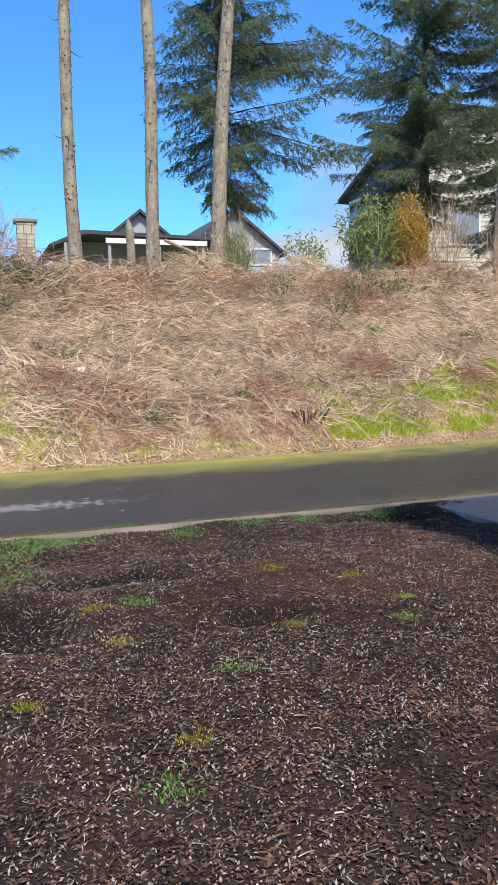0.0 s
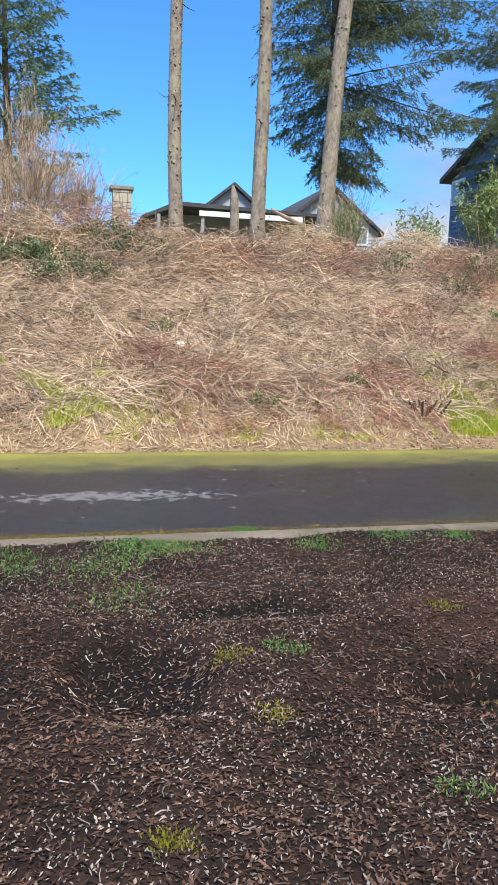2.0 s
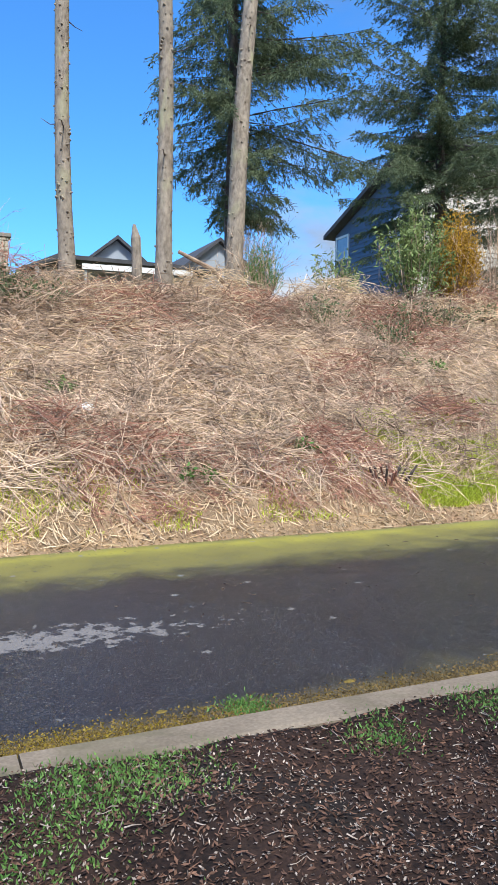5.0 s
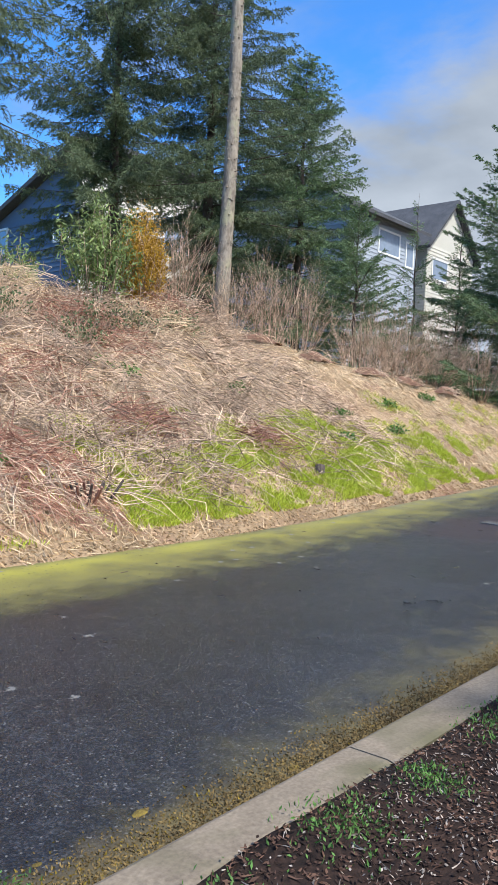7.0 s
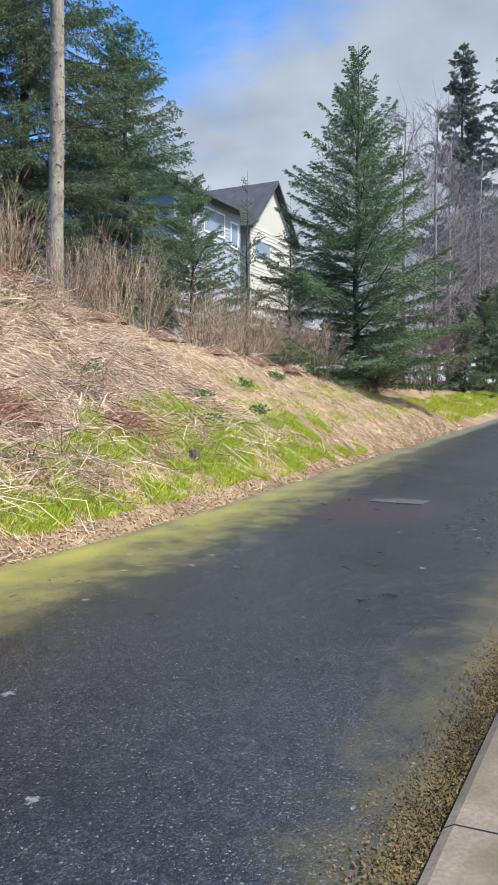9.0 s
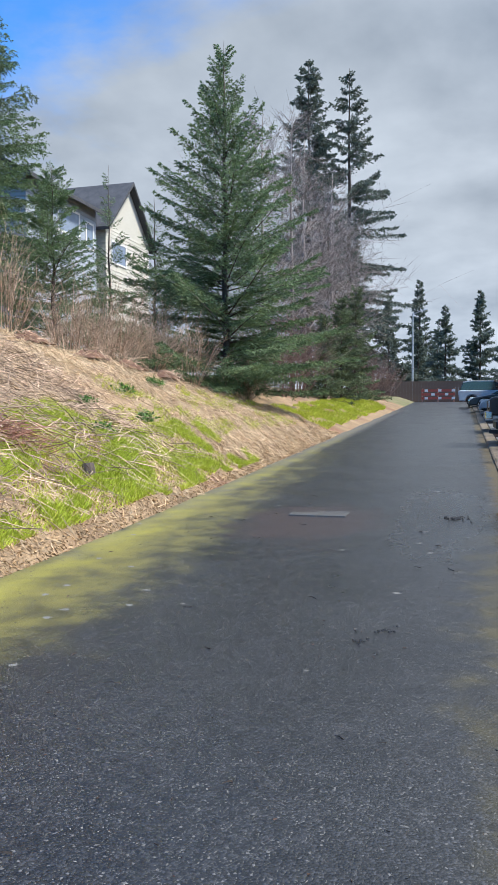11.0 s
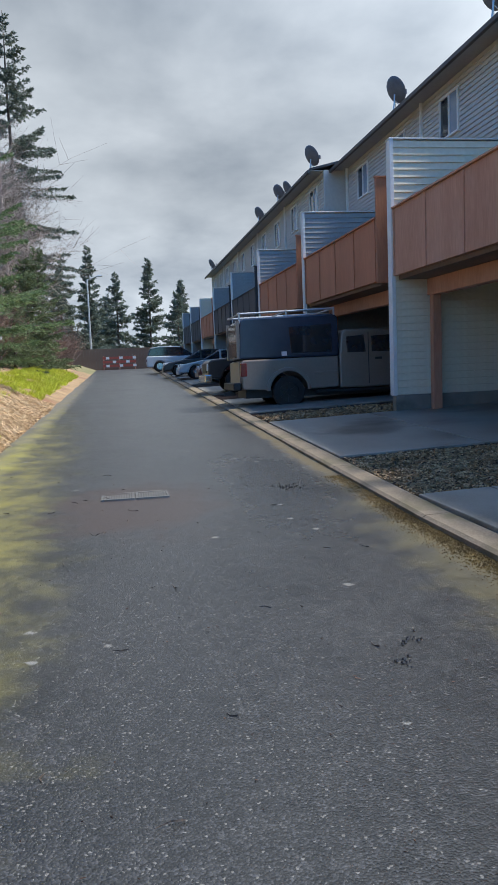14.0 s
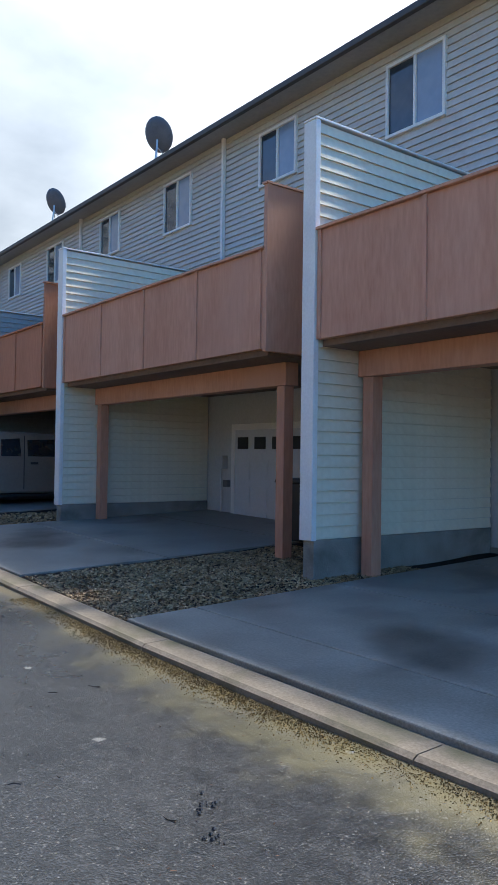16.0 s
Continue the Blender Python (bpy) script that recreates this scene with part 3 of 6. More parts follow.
sheet("road", np.concatenate([[-60, -20], np.arange(-8, ROAD_END, 0.5)]), np.concatenate([[KERB1 - 0.01], np.arange(7.9, 12.3, 0.3), [12.4, EDGE + 0.12]]),
      lambda X, Y: road_z(X) + 0.05 * np.clip(1 - np.abs(Y - 12.2) / 0.4, 0, 1) * 0.3 - 0.03 * np.exp(-(((X - 11.4) / 1.5) ** 2 + ((Y - 10.3) / 1.2) ** 2)) + wob(X, Y, 1.2, 0.004),
      M_ASPHALT, "damp dark asphalt lane with yellow moss along its edges", "road")


def build_kerb():
    """Cast kerb pieces with joints, worn round at the top."""
    holder = thing("kerb", pose(0, 0, 0), "low weathered concrete kerb, mossy at the gutter", "kerb", kind="structure")
    prof = [(KERB0, -0.2), (KERB1, -0.2), (KERB1 - 0.012, 0.035), (KERB1 - 0.05, 0.058), (KERB0 + 0.04, 0.066), (KERB0, 0.058)]
    L = 3.05
    mb = MB()
    mb.prism([(y, z) for y, z in prof], 0.006, L - 0.006)
    me = mb.data("kerb_stone")
    for v in me.vertices:
        v.co = (v.co.y, v.co.x, v.co.z)
    tidy(me)
    me.materials.append(M_KERB)
    x = -12.0
    while x < 66:
        z0, z1 = float(road_z(x)), float(road_z(x + L))
        ob = new("kerb_stone", me)
        ob.parent = holder
        ob.matrix_basis = pose(x, 0, z0, 0, -math.degrees(math.atan2(z1 - z0, L)), 0)
        x += L


build_kerb()


def driveway(x0, x1, seams, label):
    """A concrete slab from the kerb to the back of the carport, cut by joints."""
    t = thing("driveway", pose(x0, 0, 0), label, "driveway", "driveways", "structure")
    ys = [0.9, *seams, KERB0 - 0.01]
    for y0, y1 in zip(ys[:-1], ys[1:]):
        mb = MB()
        k = 0
        pts = []
        for z in (-0.25, 0.02):
            for (x, y) in ((x0, y0 + 0.008), (x1, y0 + 0.008), (x1, y1 - 0.008), (x0, y1 - 0.008)):
                base = float(road_z(x)) + 0.06 + 0.035 * (KERB0 - y)
                pts.append((x - x0, y, base + z))
        mb.v = pts
        mb.f = [(3, 2, 1, 0), (4, 5, 6, 7), (0, 1, 5, 4), (1, 2, 6, 5), (2, 3, 7, 6), (3, 0, 4, 7)]
        part("slab", mb, M_SLAB, t, bevel=0.012)
    return t


FIN = [10.55 + 7.75 * i for i in range(9)]
for i, fx in enumerate(FIN):
    driveway(fx - 5.75 + (0.55 if i else 0.0), fx - 0.35 + (0.45 if i == 1 else 0), [2.6, 5.2] if i else [2.2, 4.6, 6.6], "damp grey concrete driveway slab running into a carport")


def drain():
    t = thing("drain_grate", pose(11.72, 10.3, float(road_z(11.7)) - 0.028), "double iron storm drain grate set in the asphalt", "drain")
    for k in (-1, 1):
        fr = MB()
        y = k * 0.2
        fr.box(-0.24, y - 0.19, -0.03, -0.2, y + 0.19, 0.012).box(0.2, y - 0.19, -0.03, 0.24, y + 0.19, 0.012).box(-0.2, y - 0.19, -0.03, 0.2, y - 0.165, 0.012).box(-0.2, y + 0.165, -0.03, 0.2, y + 0.19, 0.012)
        g = part("grate", fr, M_IRON, t)
        me = None
        for j in range(11):
            if me is None:
                me = MB().box(-0.2, -0.008, -0.02, 0.2, 0.008, 0.008).data("bar")
                me.materials.append(M_IRON)
            part("bar", me, M_IRON, g, m=pose(0, y - 0.145 + j * 0.029, 0))
    # thin black plate: the shaft's darkness below the bars, put in as colour
    part("shaft_dark", MB().box(-0.23, -0.38, -0.028, 0.23, 0.38, -0.022), M_BLACK, t)


drain()

# ---- the row of townhouses ----


def lap_boards(length, z0, z1, holes=(), step=0.15):
    """Lapped boards along x from 0 to length, facing +y, with gaps (x0, x1, z0, z1) for openings."""
    mb = MB()
    n = int(round((z1 - z0) / step))
    for i in range(n):
        a, b = z0 + i * step, z0 + (i + 1) * step
        cuts = [(0.0, length)]
        for hx0, hx1, hz0, hz1 in holes:
            if a < hz1 and b > hz0:
                cuts = [q for c0, c1 in cuts for q in ((c0, min(c1, hx0)), (max(c0, hx1), c1)) if q[1] - q[0] > 0.01]
        for c0, c1 in cuts:
            k = len(mb.v)
            g = a + 0.014
            mb.v += [(c0, 0, g), (c1, 0, g), (c1, 0.03, g), (c0, 0.03, g), (c0, 0, b), (c1, 0, b), (c1, 0.004, b), (c0, 0.004, b)]
            mb.f += [tuple(k + j for j in q) for q in ((3, 2, 1, 0), (4, 5, 6, 7), (1, 2, 6, 5), (2, 3, 7, 6), (3, 0, 4, 7))]
    return mb


def lap_board(length, step=0.15):
    return lap_boards(length, 0, step, step=step)


def window_part(parent, x0, x1, z0, z1, y, split=True, glass=None):
    fr = MB()
    w = 0.055
    fr.box(x0, y - 0.05, z0, x1, y + 0.035, z0 + w).box(x0, y - 0.05, z1 - w, x1, y + 0.035, z1).box(x0, y - 0.05, z0 + w, x0 + w, y + 0.035, z1 - w).box(x1 - w, y - 0.05, z0 + w, x1, y + 0.035, z1 - w)
    f = part("window_frame", fr, M_TRIM, parent, "white vinyl window frame")
    xm = (x0 + x1) / 2
    if split:
        part("mullion", MB().box(xm - 0.025, y - 0.03, z0 + w, xm + 0.025, y + 0.025, z1 - w), M_TRIM, f)
        part("pane", MB().box(x0 + w, y - 0.02, z0 + w, xm - 0.026, y - 0.01, z1 - w), glass or M_SKYPANE, f)
        part("pane", MB().box(xm + 0.026, y - 0.02, z0 + w, x1 - w, y - 0.01, z1 - w), M_GLASS, f)
    else:
        part("pane", MB().box(x0 + w, y - 0.02, z0 + w, x1 - w, y - 0.01, z1 - w), glass or M_GLASS, f)
    return f


DEPTH, SPAN, EAVE = 3.65, 7.75, 8.42
GRADE = -1.0


def townhouse(i, panel, fin_mat, wall_mat, fine):
    """One unit. Local origin: front foot of its dividing wall, at the foot of the siding; x runs back along the row to -SPAN."""
    fx = FIN[i]
    SP = 6.82 if i == 0 else SPAN
    t = thing("townhouse", pose(fx, 4.65, 0.44 + 0.0175 * (fx - FIN[0]), 0, GRADE, 0), "three-storey townhouse with lap siding, carport and panelled balcony", "townhouse", "row of townhouses")
    # dividing wall, its foundation and corner board
    part("foundation", MB().box(0.0, -DEPTH, -1.0, 0.2, -0.02, 0.0), M_CONC, t, "stained concrete foundation wall", bevel=0.01)
    fw = part("dividing_wall", MB().box(0.03, -DEPTH, 0, 0.17, -0.03, 5.25), fin_mat, t)
    if fine:
        me = lap_board(DEPTH - 0.06).data("siding_board")
        tidy(me)
        me.materials.append(fin_mat)
        for k in range(35):
            part("siding_board", me, fin_mat, fw, m=Matrix.Translation((0.03, -0.05, k * 0.15)) @ Matrix(((0, -1, 0, 0), (-1, 0, 0, 0), (0, 0, 1, 0), (0, 0, 0, 1))))
    else:
        b = part("siding", lap_boards(DEPTH - 0.06, 0, 5.25), fin_mat, fw)
        b.matrix_basis = Matrix.Translation((0.03, -0.05, 0)) @ Matrix(((0, -1, 0, 0), (-1, 0, 0, 0), (0, 0, 1, 0), (0, 0, 0, 1)))
    part("corner_board", MB().box(-0.012, -0.05, -0.01, 0.22, 0.03, 5.27), M_TRIM, t, "white painted corner board", bevel=0.006)
    part("wall_cap", MB().box(-0.02, -DEPTH, 5.272, 0.22, 0.04, 5.30), M_TRIM, t, bevel=0.005)
    # balcony: panelled front, cap, floor, tall screen at its far end
    front = part("balcony_front", MB().box(-6.68, -0.12, 2.5, -0.015, -0.02, 3.86), panel, t, bevel=0.006)
    for x in (-6.6, -5.0, -3.35, -1.72, -0.06):
        part("batten", MB().box(x - 0.03, -0.02, 2.5, x + 0.03, 0.005, 3.86), panel, front, bevel=0.004)
    part("cap_rail", MB().box(-6.7, -0.17, 3.862, -0.014, 0.03, 3.90), panel, t, bevel=0.006)
    part("balcony_floor", MB().box(-6.66, -DEPTH, 2.42, -0.01, -0.125, 2.60), M_SOFFIT, t, "brown stained underside of the balcony")
    sc = part("privacy_screen", MB().box(-6.76, -DEPTH + 0.03, 2.46, -6.685, 0.0, 4.74), panel, t, bevel=0.005)
    part("screen_cap", MB().box(-6.78, -DEPTH + 0.03, 4.742, -6.665, 0.02, 4.77), panel, sc)
    part("beam", MB().box(-6.3, -0.98, 2.08, -0.02, -0.74, 2.418), M_ORANGE if panel is not M_DARKPANEL else panel, t, bevel=0.008)
    for x in (-0.17, -6.15):
        part("post", MB().box(x - 0.09, -0.95, -0.72, x + 0.09, -0.77, 2.078), M_ORANGE if panel is not M_DARKPANEL else panel, t, "faded terracotta square post", bevel=0.008)
    # back wall of the carport, doors
    part("carport_wall", MB().box(-SP, -DEPTH - 0.2, -1.0, 0.0, -DEPTH - 0.03, 2.6), M_WALL, t)
    gd = part("garage_door", MB().box(-6.0, -DEPTH - 0.03, -0.75, -1.1, -DEPTH + 0.02, 1.62), M_WALL2, t, "white panelled garage door with a row of small windows")
    for r in range(4):
        for c in range(8):
            x0 = -5.95 + c * 0.607
            z0 = -0.70 + r * 0.58
            if r == 3:
                part("door_light", MB().box(x0 + 0.12, -DEPTH + 0.02, z0 + 0.16, x0 + 0.5, -DEPTH + 0.03, z0 + 0.42), M_BLACK, gd)
            else:
                part("door_panel", MB().box(x0 + 0.05, -DEPTH + 0.02, z0 + 0.06, x0 + 0.56, -DEPTH + 0.032, z0 + 0.52), M_WALL2, gd)
    part("door_trim", MB().box(-1.1, -DEPTH - 0.03, -0.75, -0.98, -DEPTH + 0.04, 1.75).box(-6.12, -DEPTH - 0.03, -0.75, -6.0, -DEPTH + 0.04, 1.75).box(-6.0, -DEPTH - 0.03, 1.62, -1.1, -DEPTH + 0.04, 1.75), M_TRIM, t)
    part("back_foundation", MB().box(-1.0, -DEPTH - 0.028, -1.0, -0.002, -DEPTH + 0.03, -0.3), M_CONC, t, "stained concrete footing")
    part("wall_switch", MB().box(-0.86, -DEPTH - 0.03, 0.35, -0.7, -DEPTH + 0.06, 0.5), M_DISH, t)
    part("meter_box", MB().box(-0.75, -DEPTH - 0.03, 0.75, -0.45, -DEPTH + 0.12, 1.05).tube([(-0.6, -DEPTH + 0.05, 0.75), (-0.6, -DEPTH + 0.05, -0.3)], [0.02, 0.02], 6), M_STEEL, t)
    # upper wall with its windows
    DW = DEPTH - (0.9 if i >= 4 else 0.0)
    wins = [(-6.78, -5.46, 6.72, 8.04), (-3.0, -1.75, 6.86, 8.04)]
    ub = MB()
    ub.box(-SP, -DW - 0.25, 2.6, 0, -DW - 0.09, EAVE)
    if i == 4:
        part("return_wall", MB().box(-SP - 0.02, -DEPTH - 0.2, 2.6, -SP + 0.1, -DW - 0.08, EAVE), wall_mat, t)
    up = part("upper_wall", ub, wall_mat, t)
    s = part("siding", lap_boards(SP, 2.65, EAVE, [(a + SP, b + SP, c, d) for a, b, c, d in wins] + [(SP - 6.55, SP - 4.55, 2.6, 4.75)], 0.13), wall_mat, up)
    s.matrix_basis = pose(-SP, -DW - 0.085, 0)
    for a, b, c, d in wins:
        window_part(up, a, b, c, d, -DW - 0.05)
    window_part(up, -6.55, -4.55, 2.62, 4.75, -DW - 0.05)
    part("downpipe", MB().box(-0.46, -DW - 0.06, 2.7, -0.38, -DW + 0.02, EAVE), M_TRIM, t, "white downpipe")
    # roof with soffit, fascia and gutter
    e = 0.5
    roof = part("roof", MB().prism([(-DW + e, EAVE - 0.01), (-DW + e, EAVE + 0.07), (-DEPTH - 5.5, EAVE + 1.75), (-DEPTH - 11.5, EAVE + 0.07), (-DEPTH - 11.5, EAVE - 0.01), (-DEPTH - 5.5, EAVE + 1.6)], 0, SP), M_ROOF, t)
    for v in roof.data.vertices:
        v.co = (v.co.y - SP, v.co.x, v.co.z)
    tidy(roof.data)
    part("soffit", MB().box(-SP, -DW - 0.25, EAVE - 0.03, 0, -DW + e - 0.03, EAVE - 0.012), M_SIDING_D, t)
    part("gutter", MB().box(-SP, -DW + e - 0.005, EAVE - 0.12, 0, -DW + e + 0.10, EAVE + 0.005), M_GUTTER, t, "dark eaves gutter", bevel=0.015)
    part("rear_wall", MB().box(-SP, -DEPTH - 11.2, -1.2, 0, -DEPTH - 11.0, EAVE), wall_mat, t)
    return t


M_WALL = mat("carport_white_wall", (0.46, 0.46, 0.45), (0.56, 0.56, 0.55), scale=0.8, rough=0.7, bump=0.1, fine=20)
M_WALL2 = mat("garage_door_white", (0.52, 0.53, 0.55), (0.6, 0.61, 0.63), scale=0.8, rough=0.5, bump=0.05, fine=20)
M_GUTTER = mat("dark_gutter", (0.04, 0.036, 0.035), (0.07, 0.064, 0.06), scale=1.5, rough=0.55, bump=0.05, fine=20)
PANELS = [M_ORANGE, M_ORANGE, M_ORANGE2, M_ORANGE2, M_DARKPANEL, M_DARKPANEL, M_ORANGE2, M_DARKPANEL, M_DARKPANEL]
FINS = [M_SIDING, M_SIDING, M_SIDING_D, M_SIDING_D, M_SIDING_D, M_SIDING_D, M_SIDING, M_SIDING_D, M_SIDING_D]
for i in range(9):
    townhouse(i, PANELS[i], FINS[i], M_SIDING_G, i < 2)


def end_wall():
    """Gable walls that close the row."""
    for x in (FIN[0] - 6.98, FIN[-1] + 0.02):
        t = thing("gable_wall", pose(x, 0, 0), "plain grey gable wall closing the row of townhouses", "wall", kind="structure")
        z = 0.44 + 0.0175 * (x - FIN[0])
        part("wall_panel", MB().prism([(1.0 - 0.25, -0.6), (1.0 - 0.25, z + EAVE - 0.1), (1.0 - 5.5, z + EAVE + 1.5), (1.0 - 11.1, z + EAVE - 0.1), (1.0 - 11.1, -0.6)], 0, 0.16, Matrix(((0, 1, 0, 0), (1, 0, 0, 0), (0, 0, 1, 0), (0, 0, 0, 1)))), M_SIDING_G, t)


end_wall()


def dish(x, r, turn, y, drop):
    """Satellite dish on a bent mast with two struts, standing on the roof edge."""
    zr = 0.44 + 0.0175 * (x - FIN[0]) + EAVE
    t = thing("satellite_dish", pose(x, y, zr + 0.16 - drop, 0, 0, turn), "dark grey satellite dish on a mast at the roof edge", "satellite dish", "roof dishes")
    part("mast", MB().tube([(0, 0.1, -0.08), (0.0, 0.02, 0.35), (0.0, 0.0, 0.6)], [0.025] * 3, 8), M_STEEL, t)
    for sx in (-0.22, 0.22):
        part("strut", MB().tube([(sx, -0.3, 0.02), (0, 0.02, 0.42)], [0.012, 0.012], 6), M_STEEL, t)
    mb = MB()
    rings, seg = 5, 22
    m = pose(0, 0.0, 0.72, 62, 0, 0)
    for side in (0, 1):
        for i in range(rings + 1):
            q = i / rings
            for j in range(seg):
                a = 2 * math.pi * j / seg
                p = Vector((r * q * math.cos(a), r * 1.08 * q * math.sin(a), 0.16 * r * q * q * 1.4 - 0.02 * side))
                mb.v.append(tuple(m @ p))
    for side in (0, 1):
        o = side * (rings + 1) * seg
        for i in range(rings):
            for j in range(seg):
                mb.f.append((o + i * seg + j, o + i * seg + (j + 1) % seg, o + (i + 1) * seg + (j + 1) % seg, o + (i + 1) * seg + j))
    o = rings * seg
    o2 = o + (rings + 1) * seg
    for j in range(seg):
        mb.f.append((o + j, o + (j + 1) % seg, o2 + (j + 1) % seg, o2 + j))
    part("reflector", mb, M_DISH, t, smooth=True)
    tip = m @ Vector((0, -r * 0.55, r * 1.05))
    foot = m @ Vector((0, -r * 1.0, 0.0))
    part("arm", MB().tube([foot, tip], [0.016, 0.014], 6), M_DISH, t)
    part("receiver", MB().tube([tip + Vector((0, 0, -0.05)), tip + Vector((0, 0.02, 0.09))], [0.045, 0.05], 8), M_DISH, t)


for x, r, turn, y, drop in ((20.5, 0.42, 22, 1.15, -0.05), (27.2, 0.40, 20, 1.15, -0.05), (34.2, 0.40, 22, 2.2, 0.2), (40.9, 0.36, 28, 2.2, 0.2), (40.2, 0.36, 15, 1.9, 0.2), (46.6, 0.40, 22, 2.15, 0.2), (69.5, 0.42, 20, 2.2, 0.1)):
    dish(x, r, turn, y, drop)
# ---- trees and bank growth ----


def trunk_tree(x, y, r, height, lean_x, lean_y, label, seed, crown=True):
    """A tall fir with a bare trunk; its crown starts high up."""
    rs = np.random.RandomState(seed)
    z = float(land_z(x, y)) - 0.15
    t = thing("fir_tree", pose(x, y, z), label, "tree", "bare-stemmed firs on the bank")
    pts, rad = [], []
    for i in range(40):
        q = i / 39
        h = q * height
        pts.append((lean_x * h + 0.05 * math.sin(h * 0.6 + seed), lean_y * h + 0.04 * math.cos(h * 0.5 + seed), h))
        flare = 1.0 + 0.45 * math.exp(-h / 0.35)
        rad.append(r * (1 - 0.72 * q) * flare)
    mb = MB().tube(pts, rad, 20)
    for k, v in enumerate(mb.v):
        p = Vector(v)
        ring = k // 20
        c = Vector(pts[min(ring, 39)])
        n = noise.noise(p * 5.0) * 0.06 + noise.noise(p * 14.0) * 0.04
        mb.v[k] = tuple(c + (p - c) * (1 + n))
    part("trunk", mb, M_BARK, t, smooth=True)
    # bark knobs and broken limb stubs
    kb = MB()
    for _ in range(260):
        h = rs.uniform(0.4, 11.5)
        a = rs.uniform(0, 6.283)
        q = h / height
        rr = r * (1 - 0.72 * q) * (1 + 0.45 * math.exp(-h / 0.35))
        c = Vector((lean_x * h + 0.05 * math.sin(h * 0.6 + seed) + rr * math.cos(a), lean_y * h + 0.04 * math.cos(h * 0.5 + seed) + rr * math.sin(a), h))
        s = rs.uniform(0.012, 0.034)
        out = Vector((math.cos(a), math.sin(a), 0.3))
        kb.tube([c - out * s, c + out * s], [s * 1.5, s * 0.5], 5)
    part("bark_knobs", kb, M_BARK, t, "lichened knobs of bark", smooth=True)["kind"] = "stuff"
    for _ in range(7):
        h = rs.uniform(3.0, 11)
        a = rs.uniform(0, 6.283)
        d = Vector((math.cos(a), math.sin(a), rs.uniform(-0.2, 0.3)))
        c = Vector((lean_x * h, lean_y * h, h))
        L = rs.uniform(0.4, 1.1)
        part("dead_limb", MB().tube([c, c + d * L * 0.6, c + d * L + Vector((0, 0, rs.uniform(-0.15, 0.15)))], [0.016, 0.010, 0.004], 5), M_BARK_D, t)
    return t


def boughs(rs, height, base, radius, whorl, per, shape, up, sag, hang, twigs, leaves, leaf, asym, leader):
    """Whorls of boughs up a stem; each bough bears side twigs, flat or hanging, and each twig its needle sprays."""
    bb, bt, br, sb, st = [], [], [], [], []
    thin = 0.5 if leader > 1.2 else 0.0
    h = base
    while h < height - leader * 0.25:
        q = (h - base) / (height - base)
        for k in range(int(per * (1 - thin * q)) + rs.randint(0, 2)):
            a = rs.uniform(0, 6.283)
            d = np.array([math.cos(a), math.sin(a), 0.0])
            side = np.array([-d[1], d[0], 0.0])
            L = radius * (1 - q) ** shape * rs.uniform(0.55, 1.12) * max(0.3, 1 + asym[0] * d[0] + asym[1] * d[1]) + 0.06
            L *= min(1.0, (0.35 + 4.0 * q)) if base > 1 else 1.0
            e = math.radians(up[0] + (up[1] - up[0]) * q + rs.normal(0, 6))
            m = 6
            s = np.linspace(0, 1, m + 1)
            pts = d[None] * (L * math.cos(e) * s)[:, None] + side[None] * (rs.normal(0, 0.08) * L * s ** 2)[:, None]
            pts[:, 2] = h + rs.uniform(-0.4, 0.4) * whorl + L * (math.sin(e) * s - sag * (1 - q) * s ** 1.7 + 0.45 * sag * (1 - q) * s ** 4)
            for i in range(m):
                bb.append(pts[i]); bt.append(pts[i + 1]); br.append(0.006 + 0.009 * L * (1 - i / m))
            n = int(L * twigs * (1 - thin * q)) + 2
            u = np.clip(np.linspace(0.08, 1.0, n) + rs.normal(0, 0.03, n), 0.03, 0.999)
            kk = (u * m).astype(int)
            fr = (u * m - kk)[:, None]
            p = pts[kk] * (1 - fr) + pts[kk + 1] * fr
            w = np.where(np.arange(n) % 2 == 0, 1.0, -1.0)[:, None]
            tip = np.maximum(u[:, None] - 0.75, 0) * 3.0
            flat = d[None] * (0.65 + tip) + side[None] * w * rs.uniform(0.5, 1.0, (n, 1))
            flat[:, 2] += math.sin(e) * 0.5 + rs.normal(0, 0.12, n)
            flat /= np.linalg.norm(flat, axis=1, keepdims=True)
            down = np.column_stack([rs.normal(0, 0.16, n), rs.normal(0, 0.16, n), -np.ones(n)]) + flat * 0.25
            mixed = flat * (1 - hang) + down * hang * rs.uniform(0.4, 1.2, (n, 1))
            mixed /= np.linalg.norm(mixed, axis=1, keepdims=True)
            Lt = (0.34 * L * (1 - u) + 0.16 * (1 - (thin + 0.25) * q)) * rs.uniform(0.55, 1.15, n) * (1 - hang) + hang * rs.uniform(0.15, 0.75, n) * min(1, L / 1.5)
            Lt = np.minimum(Lt, 0.95)[:, None]
            c = leaves
            v = np.repeat(mixed, c, axis=0)
            f = rs.uniform(0.0, 1.0, (n * c, 1))
            o = np.repeat(p, c, axis=0) + v * np.repeat(Lt, c, axis=0) * f
            o[:, 2] -= 0.12 * (np.repeat(Lt, c, axis=0) * f * f)[:, 0]
            v = v * 0.75 + rs.normal(0, 0.36, v.shape)
            v /= np.linalg.norm(v, axis=1, keepdims=True)
            sb.append(o)
            st.append(o + v * leaf * (1 - 0.4 * q) * rs.uniform(0.55, 1.2, (n * c, 1)))
        h += whorl * (1 - 0.35 * q + thin * 0.5 * q) * rs.uniform(0.75, 1.25)
    return np.array(bb), np.array(bt), np.array(br), np.concatenate(sb), np.concatenate(st)


